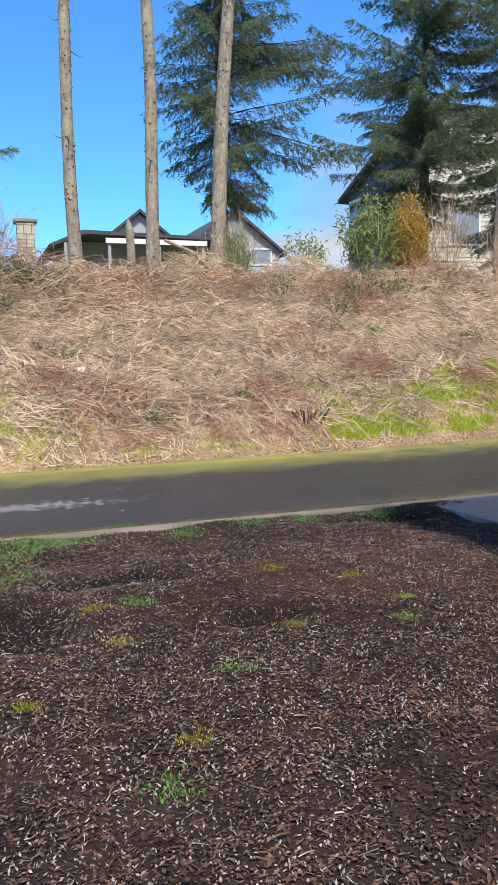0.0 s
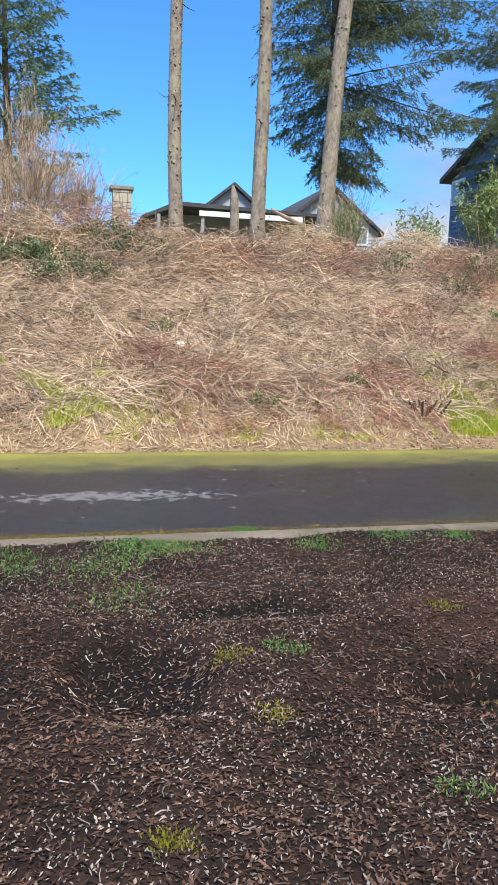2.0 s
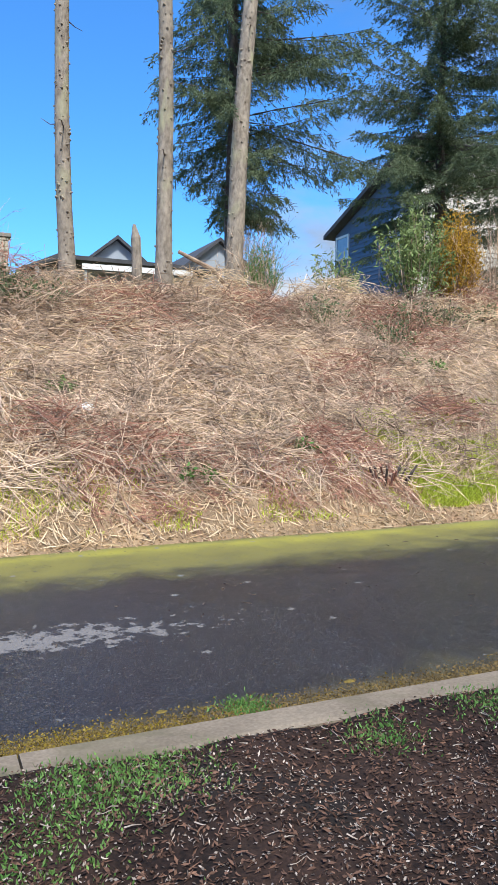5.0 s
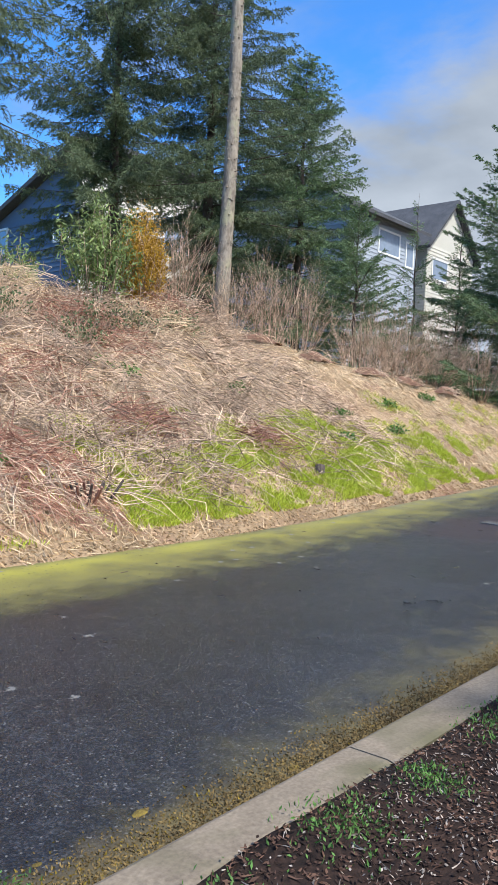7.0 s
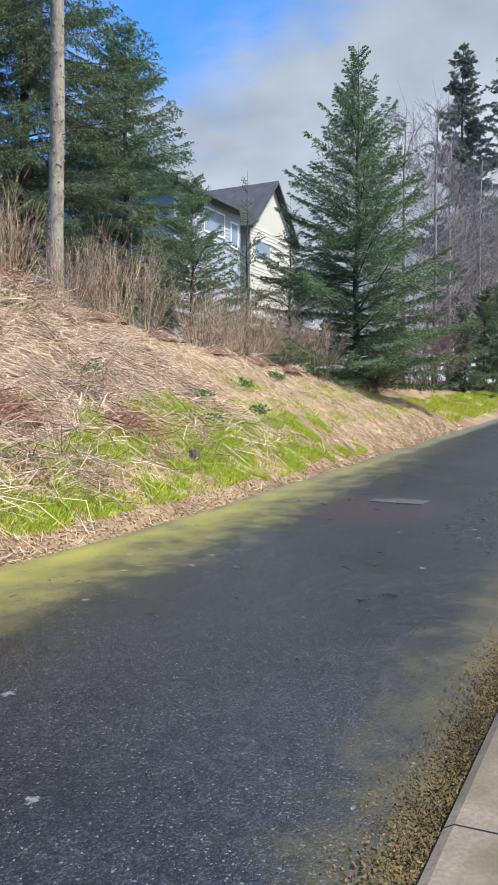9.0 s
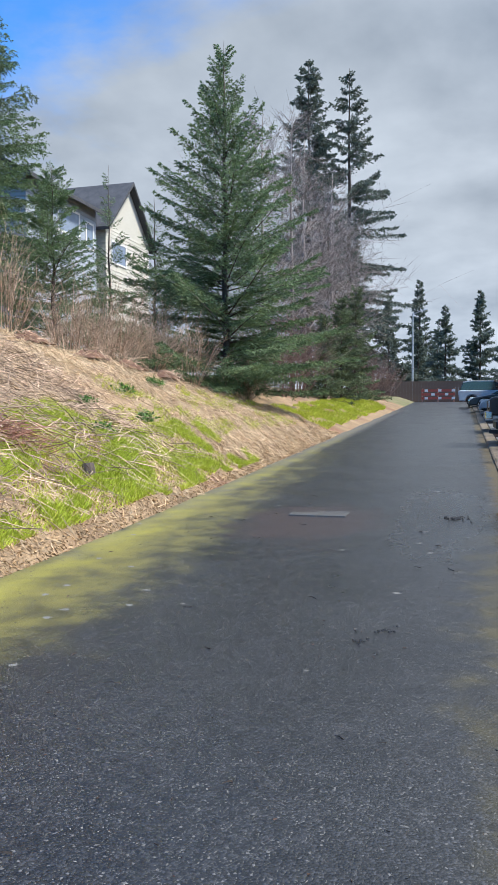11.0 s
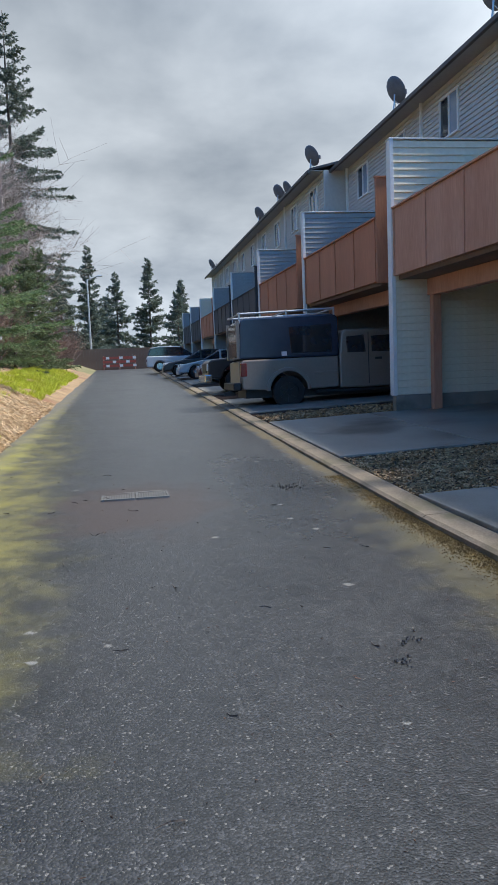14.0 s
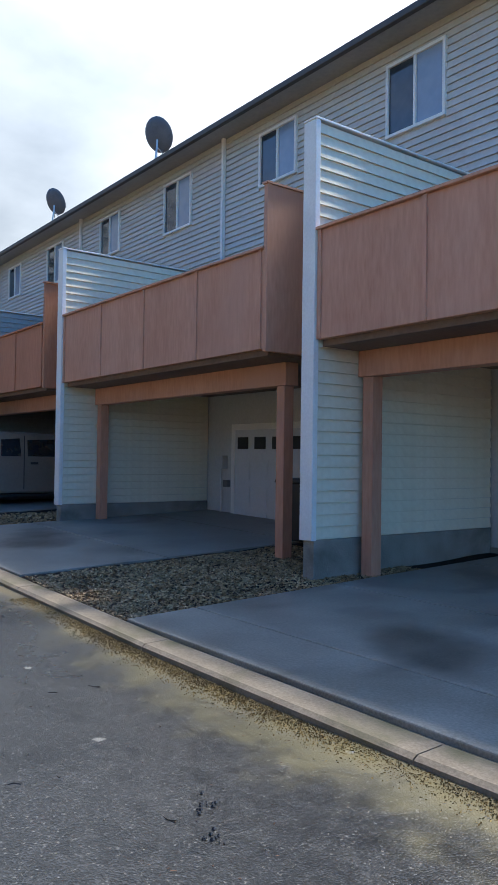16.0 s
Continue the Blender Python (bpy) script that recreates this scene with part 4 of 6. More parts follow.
def conifer(x, y, height, base, radius, seed, label, whorl=0.6, per=4, shape=0.7, up=(-5, 40), sag=0.25, hang=0.0, twigs=16, leaves=12, leaf=0.13, width=0.012, material=None, trunk_r=0.2, group="", asym=(0, 0), leader=1.0, bark=None, z=None):
    rs = np.random.RandomState(seed)
    z = (float(land_z(x, y)) if z is None else z) - 0.1
    t = thing("conifer", pose(x, y, z), label, "tree", group)
    pts = [(0.03 * math.sin(k * 1.3 + seed), 0.03 * math.cos(k * 1.7 + seed), height * k / 12) for k in range(13)]
    part("trunk", MB().tube(pts, [trunk_r * (1 - 0.95 * k / 12) for k in range(13)], 10), bark or M_BARK_D, t, smooth=True)
    bb, bt, br, sb, st = boughs(rs, height, base, radius, whorl, per, shape, up, sag, hang, twigs, leaves, leaf, asym, leader)
    sticks("limbs", bb, bt, br, M_BARK_D, t, kind="stuff")
    blades("crown", sb, st, width, material or M_NEEDLE, t)
    return t


trunk_tree(2.7, 20.4, 0.17, 24, -0.012, 0.0, "tall bare-trunked fir with lichened bark on the bank", 3)
trunk_tree(4.53, 19.42, 0.175, 24, -0.006, 0.0, "tall bare-trunked fir with lichened bark on the bank", 5)
trunk_tree(6.76, 21.5, 0.225, 26, 0.075, 0.0, "tall leaning bare-trunked fir with pale lichened bark", 8)
trunk_tree(16.25, 20.87, 0.22, 26, 0.012, 0.0, "tall straight bare-trunked fir with grey bark", 11)
FIRS, YOUNG, TALL = "firs behind the bank", "young firs on the bank", "tall firs along the lane"
conifer(7.75, 23.7, 16.5, 3.0, 3.3, 21, "dark fir with drooping boughs behind the bank", 0.55, 7, 0.3, (-4, 30), 0.3, 0.6, 26, 11, 0.17, 0.013, trunk_r=0.24, group=FIRS, asym=(0.35, 0.0), z=3.5)
conifer(18.2, 28.5, 17, 3.6, 5.2, 22, "dark fir with long drooping boughs before a house", 0.72, 8, 0.35, (-2, 25), 0.28, 0.52, 26, 11, 0.18, 0.017, trunk_r=0.27, group=FIRS, asym=(-0.15, 0.0), z=3.7)
conifer(22.2, 27.5, 17, 2.2, 5.2, 23, "broad dark fir with drooping boughs before a house", 0.66, 8, 0.35, (-4, 25), 0.28, 0.52, 26, 11, 0.18, 0.017, trunk_r=0.33, group=FIRS, asym=(0.3, 0.0), z=3.6)
conifer(26.6, 26.2, 13.0, 0.6, 4.4, 37, "broad green fir with low boughs before a house", 0.5, 8, 0.55, (0, 35), 0.25, 0.35, 23, 10, 0.17, 0.017, M_NEEDLE_Y, trunk_r=0.22, group=FIRS, z=3.6)
conifer(23.3, 21.0, 6.6, 0.2, 2.7, 24, "young bright green fir on the bank top", 0.32, 6, 0.7, (8, 50), 0.12, 0.08, 26, 9, 0.13, 0.012, M_NEEDLE_Y, 0.09, group=YOUNG)
conifer(28.3, 16.8, 12.9, 0.2, 5.3, 25, "dense young fir with a bare leader shoot on the bank", 0.38, 10, 0.85, (4, 60), 0.1, 0.12, 29, 12, 0.14, 0.015, M_NEEDLE_Y, 0.15, group=YOUNG, leader=2.4)
conifer(28.4, 21.5, 8.4, 0.6, 1.9, 26, "slim young fir on the bank top", 0.5, 5, 0.75, (10, 55), 0.08, 0.05, 22, 8, 0.13, 0.011, M_NEEDLE_Y, 0.07, group=YOUNG, leader=1.8)
conifer(29.8, 20.2, 7.9, 0.3, 3.0, 36, "spreading young fir on the bank top", 0.42, 6, 0.85, (5, 52), 0.1, 0.08, 24, 9, 0.13, 0.012, M_NEEDLE_Y, 0.08, group=YOUNG, leader=1.6)
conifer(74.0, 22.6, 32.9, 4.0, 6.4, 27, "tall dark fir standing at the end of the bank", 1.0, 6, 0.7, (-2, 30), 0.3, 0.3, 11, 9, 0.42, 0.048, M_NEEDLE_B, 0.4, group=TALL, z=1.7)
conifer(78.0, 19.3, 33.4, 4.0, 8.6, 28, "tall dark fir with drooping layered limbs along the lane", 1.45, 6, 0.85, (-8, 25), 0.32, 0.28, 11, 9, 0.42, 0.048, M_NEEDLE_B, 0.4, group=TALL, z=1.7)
conifer(96.0, 21.0, 22, 2.0, 3.2, 29, "slender fir along the lane with haze-tinted needles", 0.8, 6, 0.95, (0, 30), 0.25, 0.2, 9, 8, 0.42, 0.045, M_NEEDLE_B, 0.25, group=TALL, z=1.9)
for x, y, h, r, k in ((42.0, 15.5, 4.6, 1.6, 30), (46.5, 15.3, 6.2, 1.9, 31), (52.0, 15.2, 7.5, 2.2, 32)):
    conifer(x, y, h, 0.2, r, k, "small dark fir beside the lane", 0.38, 6, 0.7, (5, 45), 0.12, 0.1, 14, 8, 0.2, 0.026, M_NEEDLE, 0.08, group="small firs along the lane")
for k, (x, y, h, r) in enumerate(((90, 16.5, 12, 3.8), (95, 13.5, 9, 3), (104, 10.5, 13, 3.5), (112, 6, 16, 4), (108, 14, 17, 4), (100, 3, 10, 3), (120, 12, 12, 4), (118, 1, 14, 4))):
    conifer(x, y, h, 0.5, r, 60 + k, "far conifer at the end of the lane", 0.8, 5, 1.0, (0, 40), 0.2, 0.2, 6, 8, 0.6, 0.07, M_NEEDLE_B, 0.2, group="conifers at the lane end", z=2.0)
conifer(-1.6, 27.5, 11.0, 0.5, 4.0, 33, "bluish cedar beyond the brush", 0.5, 6, 0.6, (0, 45), 0.2, 0.35, 18, 8, 0.2, 0.02, M_NEEDLE_Y, 0.2, z=3.5)

# ---- houses beyond the bank ----


def gable_house(name, x0, y0, x1, y1, z0, eave, ridge, along, wall, label, windows=(), over=0.35, roof=None, lap=0.2):
    """A house with a gable roof; along names the axis of its ridge. windows: (face, a0, a1, z0, z1), face 's' (towards -y) or 'w' (towards -x)."""
    t = thing("house", pose(x0, y0, z0), label, "house", "houses beyond the bank")
    w, d, e, r = x1 - x0, y1 - y0, eave - z0, ridge - z0
    if along == "y":
        prof = [(0, 0), (w, 0), (w, e), (w / 2, r - 0.05), (0, e)]
        body = MB().prism(prof, 0, d)
        roofs = MB().prism([(-over, e - over * (r - e) / (w / 2)), (w / 2, r), (w + over, e - over * (r - e) / (w / 2)), (w + over, e - over * (r - e) / (w / 2) + 0.18), (w / 2, r + 0.2), (-over, e - over * (r - e) / (w / 2) + 0.18)], -over, d + over)
    else:
        swap = Matrix(((0, 1, 0, 0), (1, 0, 0, 0), (0, 0, 1, 0), (0, 0, 0, 1)))
        body = MB().prism([(0, 0), (d, 0), (d, e), (d / 2, r - 0.05), (0, e)], 0, w, swap)
        k = over * (r - e) / (d / 2)
        roofs = MB().prism([(-over, e - k), (d / 2, r), (d + over, e - k), (d + over, e - k + 0.18), (d / 2, r + 0.2), (-over, e - k + 0.18)], -over, w + over, swap)
    wb = part("wall", body, wall, t)
    part("roof", roofs, roof or M_ROOF, t, "dark shingle roof")
    s = part("siding", lap_boards(w, 0.2, e, [(a, b, c - z0, f - z0) for face, a, b, c, f in windows if face == "s"], lap), wall, wb)
    s.matrix_basis = Matrix(((1, 0, 0, 0), (0, -1, 0, 0), (0, 0, 1, 0), (0, 0, 0, 1)))
    s2 = part("siding", lap_boards(d, 0.2, e, [(a, b, c - z0, f - z0) for face, a, b, c, f in windows if face == "w"], lap), wall, wb)
    s2.matrix_basis = Matrix(((0, -1, 0, 0), (1, 0, 0, 0), (0, 0, 1, 0), (0, 0, 0, 1)))
    for face, a, b, c, f in windows:
        c, f = c - z0, f - z0
        m = Matrix(((1, 0, 0, 0), (0, -1, 0, 0), (0, 0, 1, 0), (0, 0, 0, 1))) if face == "s" else Matrix(((0, -1, 0, 0), (1, 0, 0, 0), (0, 0, 1, 0), (0, 0, 0, 1)))
        h = new("window")
        h.parent = t
        h.matrix_basis = m
        fr = MB().box(a, -0.02, c, b, 0.06, c + 0.1).box(a, -0.02, f - 0.1, b, 0.06, f).box(a, -0.02, c + 0.1, a + 0.1, 0.06, f - 0.1).box(b - 0.1, -0.02, c + 0.1, b, 0.06, f - 0.1)
        part("window_frame", fr, M_TRIM, h)
        part("pane", MB().box(a + 0.1, -0.01, c + 0.1, b - 0.1, 0.03, f - 0.1), M_SKYPANE, h)
    return t


gable_house("a", 12.2, 44, 18.0, 54, 3.5, 7.6, 9.85, "y", M_GREYWALL, "pale grey gabled house with a dark shingle roof", [("s", 3.9, 5.3, 6.75, 7.8)])
gable_house("b", 7.6, 45.5, 11.9, 56, 3.5, 8.1, 9.8, "y", M_GREYWALL, "grey gable of a house rising behind a flat roof")


def patio_roof():
    t = thing("patio_house", pose(4.6, 40, 3.5), "dark low house with a long flat patio roof on posts", "house", "houses beyond the bank")
    part("roof", MB().prism([(-0.6, 3.6), (1.1, 4.35), (9.2, 4.2), (9.2, 4.05), (1.2, 4.15), (-0.45, 3.5)], 0, 9), M_ROOF, t)
    part("fascia", MB().box(2.2, -0.06, 3.72, 7.6, 0.0, 3.98), M_TRIM, t, "white patio fascia board", bevel=0.01)
    part("wall", MB().box(-0.2, 2.5, 0, 9.0, 2.7, 4.1), M_SIDING_D, t)
    for x in (0.2, 2.4, 5.0, 7.4, 9.0):
        part("post", MB().box(x - 0.08, 0.02, 0, x + 0.08, 0.18, 3.7), M_SIDING_D, t)
    for x in (1.0, 3.4, 6.0):
        part("glass_door", MB().box(x, 2.42, 0.2, x + 1.6, 2.48, 2.6), M_GLASS, t)


patio_roof()


def chimney():
    t = thing("stone_chimney", pose(2.18, 30, 3.6), "square chimney of pale field stone with a flat cap", "chimney")
    part("core", MB().box(-0.31, 0, 0, 0.31, 0.6, 2.85), M_CONC, t)
    part("cap", MB().box(-0.42, -0.1, 2.85, 0.42, 0.7, 2.98), M_CONC, t, "flat concrete cap", bevel=0.02)
    rs = np.random.RandomState(4)
    z = 0.0
    while z < 2.78:
        h = min(rs.uniform(0.18, 0.34), 2.84 - z)
        x = -0.34
        while x < 0.33:
            w = min(rs.uniform(0.18, 0.36), 0.34 - x)
            if w < 0.06:
                break
            part("stone", MB().box(x + 0.008, -0.05 - rs.uniform(0, 0.02), z + 0.008, x + w - 0.008, 0.02, z + h - 0.008), M_STONE, t, bevel=0.015)
            x += w
        z += h


chimney()


def tall_house():
    """Three-storey house: slate blue gable side and white front."""
    t = thing("house", pose(25.7, 40.7, 4.3) @ Matrix.Diagonal((1.37, 1.37, 1.37, 1)), "three-storey house with slate blue and white lap siding", "house", "houses beyond the bank")
    swap = Matrix(((0, 1, 0, 0), (1, 0, 0, 0), (0, 0, 1, 0), (0, 0, 0, 1)))
    part("wall", MB().prism([(0, 0), (6.4, 0), (6.4, 5.7), (0, 8.1), ], 0, 12.2, swap), M_WHITEWALL, t)
    bw = part("blue_wall", MB().prism([(0.05, 0), (6.45, 0), (6.45, 5.65), (0.05, 8.05)], -0.08, -0.004, swap), M_BLUEWALL, t, "slate blue lap siding")
    part("roof", MB().prism([(-0.5, 8.3), (6.9, 5.55), (6.9, 5.75), (-0.5, 8.52)], -0.5, 12.7, swap), M_ROOF, t)
    mb = lap_boards(6.4, 0.1, 5.6, [(5.1, 6.3, 4.4, 5.6), (0.6, 1.7, 4.5, 5.5)], 0.2)
    s = part("siding", mb, M_BLUEWALL, bw)
    s.matrix_basis = Matrix(((0, -1, 0, -0.08), (1, 0, 0, 0), (0, 0, 1, 0), (0, 0, 0, 1)))
    s = part("siding", lap_boards(12.2, 0.1, 8.0, [(1.5, 3.2, 2.6, 4.3), (8.5, 10.2, 2.4, 4.3), (4.4, 6.4, 4.9, 6.5)], 0.2), M_WHITEWALL, t)
    s.matrix_basis = Matrix(((1, 0, 0, 0), (0, -1, 0, 0), (0, 0, 1, 0), (0, 0, 0, 1)))
    for m, a, b, c, d in ((0, 5.1, 6.3, 4.4, 5.55), (0, 0.6, 1.7, 4.5, 5.5), (1, 1.5, 3.2, 2.6, 4.3), (1, 8.5, 10.2, 2.4, 4.3), (1, 4.4, 6.4, 4.9, 6.5)):
        h = new("window")
        h.parent = t
        h.matrix_basis = Matrix(((0, -1, 0, -0.09), (1, 0, 0, 0), (0, 0, 1, 0), (0, 0, 0, 1))) if m == 0 else Matrix(((1, 0, 0, 0), (0, -1, 0, 0), (0, 0, 1, 0), (0, 0, 0, 1)))
        fr = MB().box(a, -0.02, c, b, 0.06, c + 0.1).box(a, -0.02, d - 0.1, b, 0.06, d).box(a, -0.02, c + 0.1, a + 0.1, 0.06, d - 0.1).box(b - 0.1, -0.02, c + 0.1, b, 0.06, d - 0.1)
        part("window_frame", fr, M_TRIM, h)
        part("pane", MB().box(a + 0.1, -0.01, c + 0.1, b - 0.1, 0.03, d - 0.1), M_SKYPANE, h)


tall_house()
gable_house("c", 31.5, 27.0, 38.2, 36, 3.2, 11.8, 14.2, "x", M_GREYWALL, "blue-grey two-storey house with a shingle roof", [("s", 2.7, 4.9, 9.9, 11.2), ("s", 5.5, 6.4, 9.6, 11.0)], over=0.6)
gable_house("d", 40.2, 27.4, 46.2, 38, 3.2, 11.6, 14.5, "y", M_WHITEWALL, "cream gabled house with dark shingle roof", [("s", 0.6, 2.6, 9.6, 10.9)], over=0.4)

# ---- vehicles ----
SWAP = Matrix(((0, 1, 0, 0), (1, 0, 0, 0), (0, 0, 1, 0), (0, 0, 0, 1)))


def paint(name, col, rough=0.3):
    return mat(name, tuple(c * 0.9 for c in col), tuple(min(1, c * 1.08) for c in col), scale=1.5, rough=rough, bump=0, fine=20, rough_vary=0.08, spec=0.6)


P_CHAMP = paint("champagne_paint", (0.22, 0.182, 0.15))
P_BLACK = paint("black_car_paint", (0.018, 0.018, 0.02))
P_SILVER = paint("silver_car_paint", (0.42, 0.44, 0.46))
P_RED = paint("dark_red_car_paint", (0.12, 0.025, 0.02))
P_WHITE = paint("pale_silver_paint", (0.5, 0.53, 0.56))
M_TINT = mat("tinted_glass", (0.012, 0.016, 0.022), (0.02, 0.026, 0.035), scale=1, rough=0.06, bump=0, fine=5, rough_vary=0.02, spec=0.8)
M_TOPPER = mat("dark_blue_topper_glass", (0.016, 0.026, 0.05), (0.024, 0.036, 0.065), scale=0.8, rough=0.25, bump=0, fine=5, rough_vary=0.05, spec=0.8)
M_LAMP = mat("headlight_lens", (0.6, 0.6, 0.6), (0.75, 0.75, 0.75), scale=3, rough=0.12, bump=0, fine=30, rough_vary=0.05)
M_TAIL = mat("tail_light_red", (0.10, 0.006, 0.006), (0.16, 0.012, 0.01), scale=3, rough=0.2, bump=0, fine=30, rough_vary=0.05)
M_RIM = mat("black_alloy", (0.02, 0.02, 0.022), (0.04, 0.04, 0.043), scale=3, rough=0.35, bump=0, fine=30, metal=0.5)


def wheel(parent, x, y, z, r, w, rim_mat, outer):
    """A wheel on an axle along x; outer is -1 or 1, the side of its rim's face."""
    tp = MB()
    prof = [(-w / 2, r * 0.62), (-w / 2, r * 0.93), (-w * 0.38, r), (w * 0.38, r), (w / 2, r * 0.93), (w / 2, r * 0.62)]
    seg = 28
    for i in range(seg):
        a = 2 * math.pi * i / seg
        for px, pr in prof:
            tp.v.append((px, pr * math.cos(a), pr * math.sin(a)))
    n = len(prof)
    for i in range(seg):
        for j in range(n):
            tp.f.append((i * n + j, i * n + (j + 1) % n, ((i + 1) % seg) * n + (j + 1) % n, ((i + 1) % seg) * n + j))
    wh = new("wheel")
    wh.parent = parent
    wh.matrix_basis = pose(x, y, z)
    part("tyre", tp, M_RUBBER, wh, smooth=False)
    rm = MB()
    rm.tube([(-w * 0.3 * 1, 0, 0), (w * 0.3, 0, 0)], [r * 0.62, r * 0.62], 28)
    f = outer * w * 0.42
    for k in range(6):
        a = math.pi * k / 3
        m = pose(f, 0, 0, math.degrees(a), 0, 0)
        rm.box(-0.02, -0.035, 0.03, 0.02, 0.035, r * 0.6, m)
    rm.tube([(f - 0.03, 0, 0), (f + 0.035 * outer, 0, 0)], [r * 0.17, r * 0.13], 14)
    part("rim", rm, rim_mat, wh)


def arch(cy, cz, r, n=10, flip=False):
    pts = [(cy + r * math.cos(math.pi * k / n), cz + r * math.sin(math.pi * k / n)) for k in range(n + 1)]
    return pts if not flip else pts[::-1]


def side_prism(pts, x0, x1):
    return MB().prism(pts, x0, x1, SWAP)


def pickup_with_topper():
    """Local: y = 0 at the rear axle, +y towards the tail, x = 0 at its outer flank."""
    g = 0.23
    t = thing("pickup_truck", pose(22.3, 6.08, g), "champagne pickup truck with dark topper, parked tail to the lane", "pickup truck", "parked vehicles")
    W = 1.98
    bed = [(1.22, 0.52), (1.25, 1.22), (1.18, 1.28), (-1.36, 1.30), (-1.36, 0.50), (-0.56, 0.46)] + arch(0, 0.46, 0.52, 12, True)[1:-1] + [(0.56, 0.48)]
    b = part("bed", side_prism(bed, 0.0, W), P_CHAMP, t, "champagne painted pickup bed", bevel=0.035)
    fl = MB()
    o, i = arch(0, 0.46, 0.60, 14), arch(0, 0.46, 0.50, 14)
    fl.prism([*o, *i[::-1]], -0.055, 0.03, SWAP)
    part("fender_flare", fl, P_CHAMP, b, bevel=0.015)
    part("body_crease", side_prism([(-1.34, 0.86), (-0.7, 0.86), (-0.7, 0.92), (-1.34, 0.92)], -0.02, 0.01), P_CHAMP, b, bevel=0.008)
    part("tail_light", side_prism([(1.10, 0.86), (1.262, 0.86), (1.262, 1.2), (1.10, 1.2)], -0.014, 0.12), M_TAIL, b, "red tail light", bevel=0.015)
    part("tailgate", MB().box(0.14, 1.225, 0.62, W - 0.14, 1.275, 1.24), P_CHAMP, b, bevel=0.015)
    cab = [(-1.39, 0.46), (-1.39, 1.34), (-1.47, 1.93), (-1.62, 2.0), (-3.2, 1.98), (-3.75, 1.38), (-5.0, 1.22), (-5.12, 0.9), (-5.1, 0.52), (-4.66, 0.46)] + [(-4.15 - 0.5 * math.cos(math.pi * k / 12), 0.46 + 0.5 * math.sin(math.pi * k / 12)) for k in range(1, 12)] + [(-3.64, 0.44)]
    c = part("cab", side_prism(cab, 0.02, W - 0.02), P_CHAMP, t, "champagne cab", bevel=0.05)
    for y0, y1, nm in ((-2.12, -1.6, "rear_window"), (-3.2, -2.28, "door_window")):
        part(nm, side_prism([(y1, 1.38), (y1 + 0.02, 1.80), (y0 + 0.05, 1.84), (y0 - (0.25 if nm == "door_window" else 0), 1.38)], 0.008, 0.05), M_TINT, c, bevel=0.02)
    part("door_seam", side_prism([(-2.2, 0.55), (-2.18, 0.55), (-2.18, 1.9), (-2.2, 1.9)], 0.014, 0.03), M_BLACK, c)
    part("door_handle", side_prism([(-2.55, 1.18), (-2.36, 1.18), (-2.36, 1.24), (-2.55, 1.24)], -0.02, 0.03), M_BLACK, c, bevel=0.008)
    part("mirror", MB().box(-0.22, -3.35, 1.36, 0.0, -3.2, 1.66), M_BLACK, c, "black wing mirror", bevel=0.03)
    part("running_board", MB().box(-0.05, -3.5, 0.36, 0.18, -0.75, 0.43), M_BLACK, t, bevel=0.01)
    top = part("topper", side_prism([(1.30, 1.305), (1.24, 2.28), (1.1, 2.36), (-1.22, 2.42), (-1.38, 2.34), (-1.40, 1.305)], 0.04, W - 0.04), M_TOPPER, t, "dark blue fibreglass topper", bevel=0.05)
    part("side_glass", side_prism([(-0.1, 1.42), (-0.05, 2.1), (-1.2, 2.16), (-1.2, 1.42)], 0.025, 0.05), M_TINT, top, bevel=0.015)
    part("latch", side_prism([(0.02, 1.36), (0.16, 1.36), (0.16, 1.47), (0.02, 1.47)], 0.018, 0.05), M_LAMP, top, "pale square latch")
    part("back_frame", MB().box(0.05, 1.245, 1.32, 0.14, 1.33, 2.3), P_CHAMP, top)
    part("back_frame", MB().box(W - 0.14, 1.245, 1.32, W - 0.05, 1.33, 2.3), P_CHAMP, top)
    part("back_glass", MB().box(0.15, 1.28, 1.38, W - 0.15, 1.31, 2.2), M_TINT, top)
    rk = part("roof_rack", MB().tube([(0.1, 1.28, 2.47), (0.1, -1.3, 2.55)], [0.028, 0.028], 8), M_STEEL, t, "galvanised roof rack")
    part("rack_rail", MB().tube([(W - 0.1, 1.28, 2.47), (W - 0.1, -1.3, 2.55)], [0.028, 0.028], 8), M_STEEL, rk)
    for y in (1.24, 0.0, -1.28):
        z = 2.47 + 0.031 * (1.28 - y)
        part("rack_bar", MB().tube([(0.1, y, z), (W - 0.1, y, z)], [0.022, 0.022], 8), M_STEEL, rk)
        part("rack_leg", MB().box(0.06, y - 0.02, z - 0.24, 0.09, y + 0.02, z + 0.04), M_STEEL, rk)
    part("rear_bumper", MB().box(0.04, 1.26, 0.5, W - 0.04, 1.46, 0.70), M_BLACK, t, "black step bumper", bevel=0.03)
    part("hitch", MB().box(0.85, 1.3, 0.36, 1.0, 1.6, 0.46), M_BLACK, t)
    part("undercarriage", MB().box(0.3, -4.6, 0.28, W - 0.3, 1.1, 0.5), M_BLACK, t)
    for y in (0.0, -4.15):
        for x, o in ((0.12, -1), (W - 0.12, 1)):
            wheel(t, x, y, 0.415, 0.42, 0.28, M_RIM, o)
    return t


pickup_with_topper()


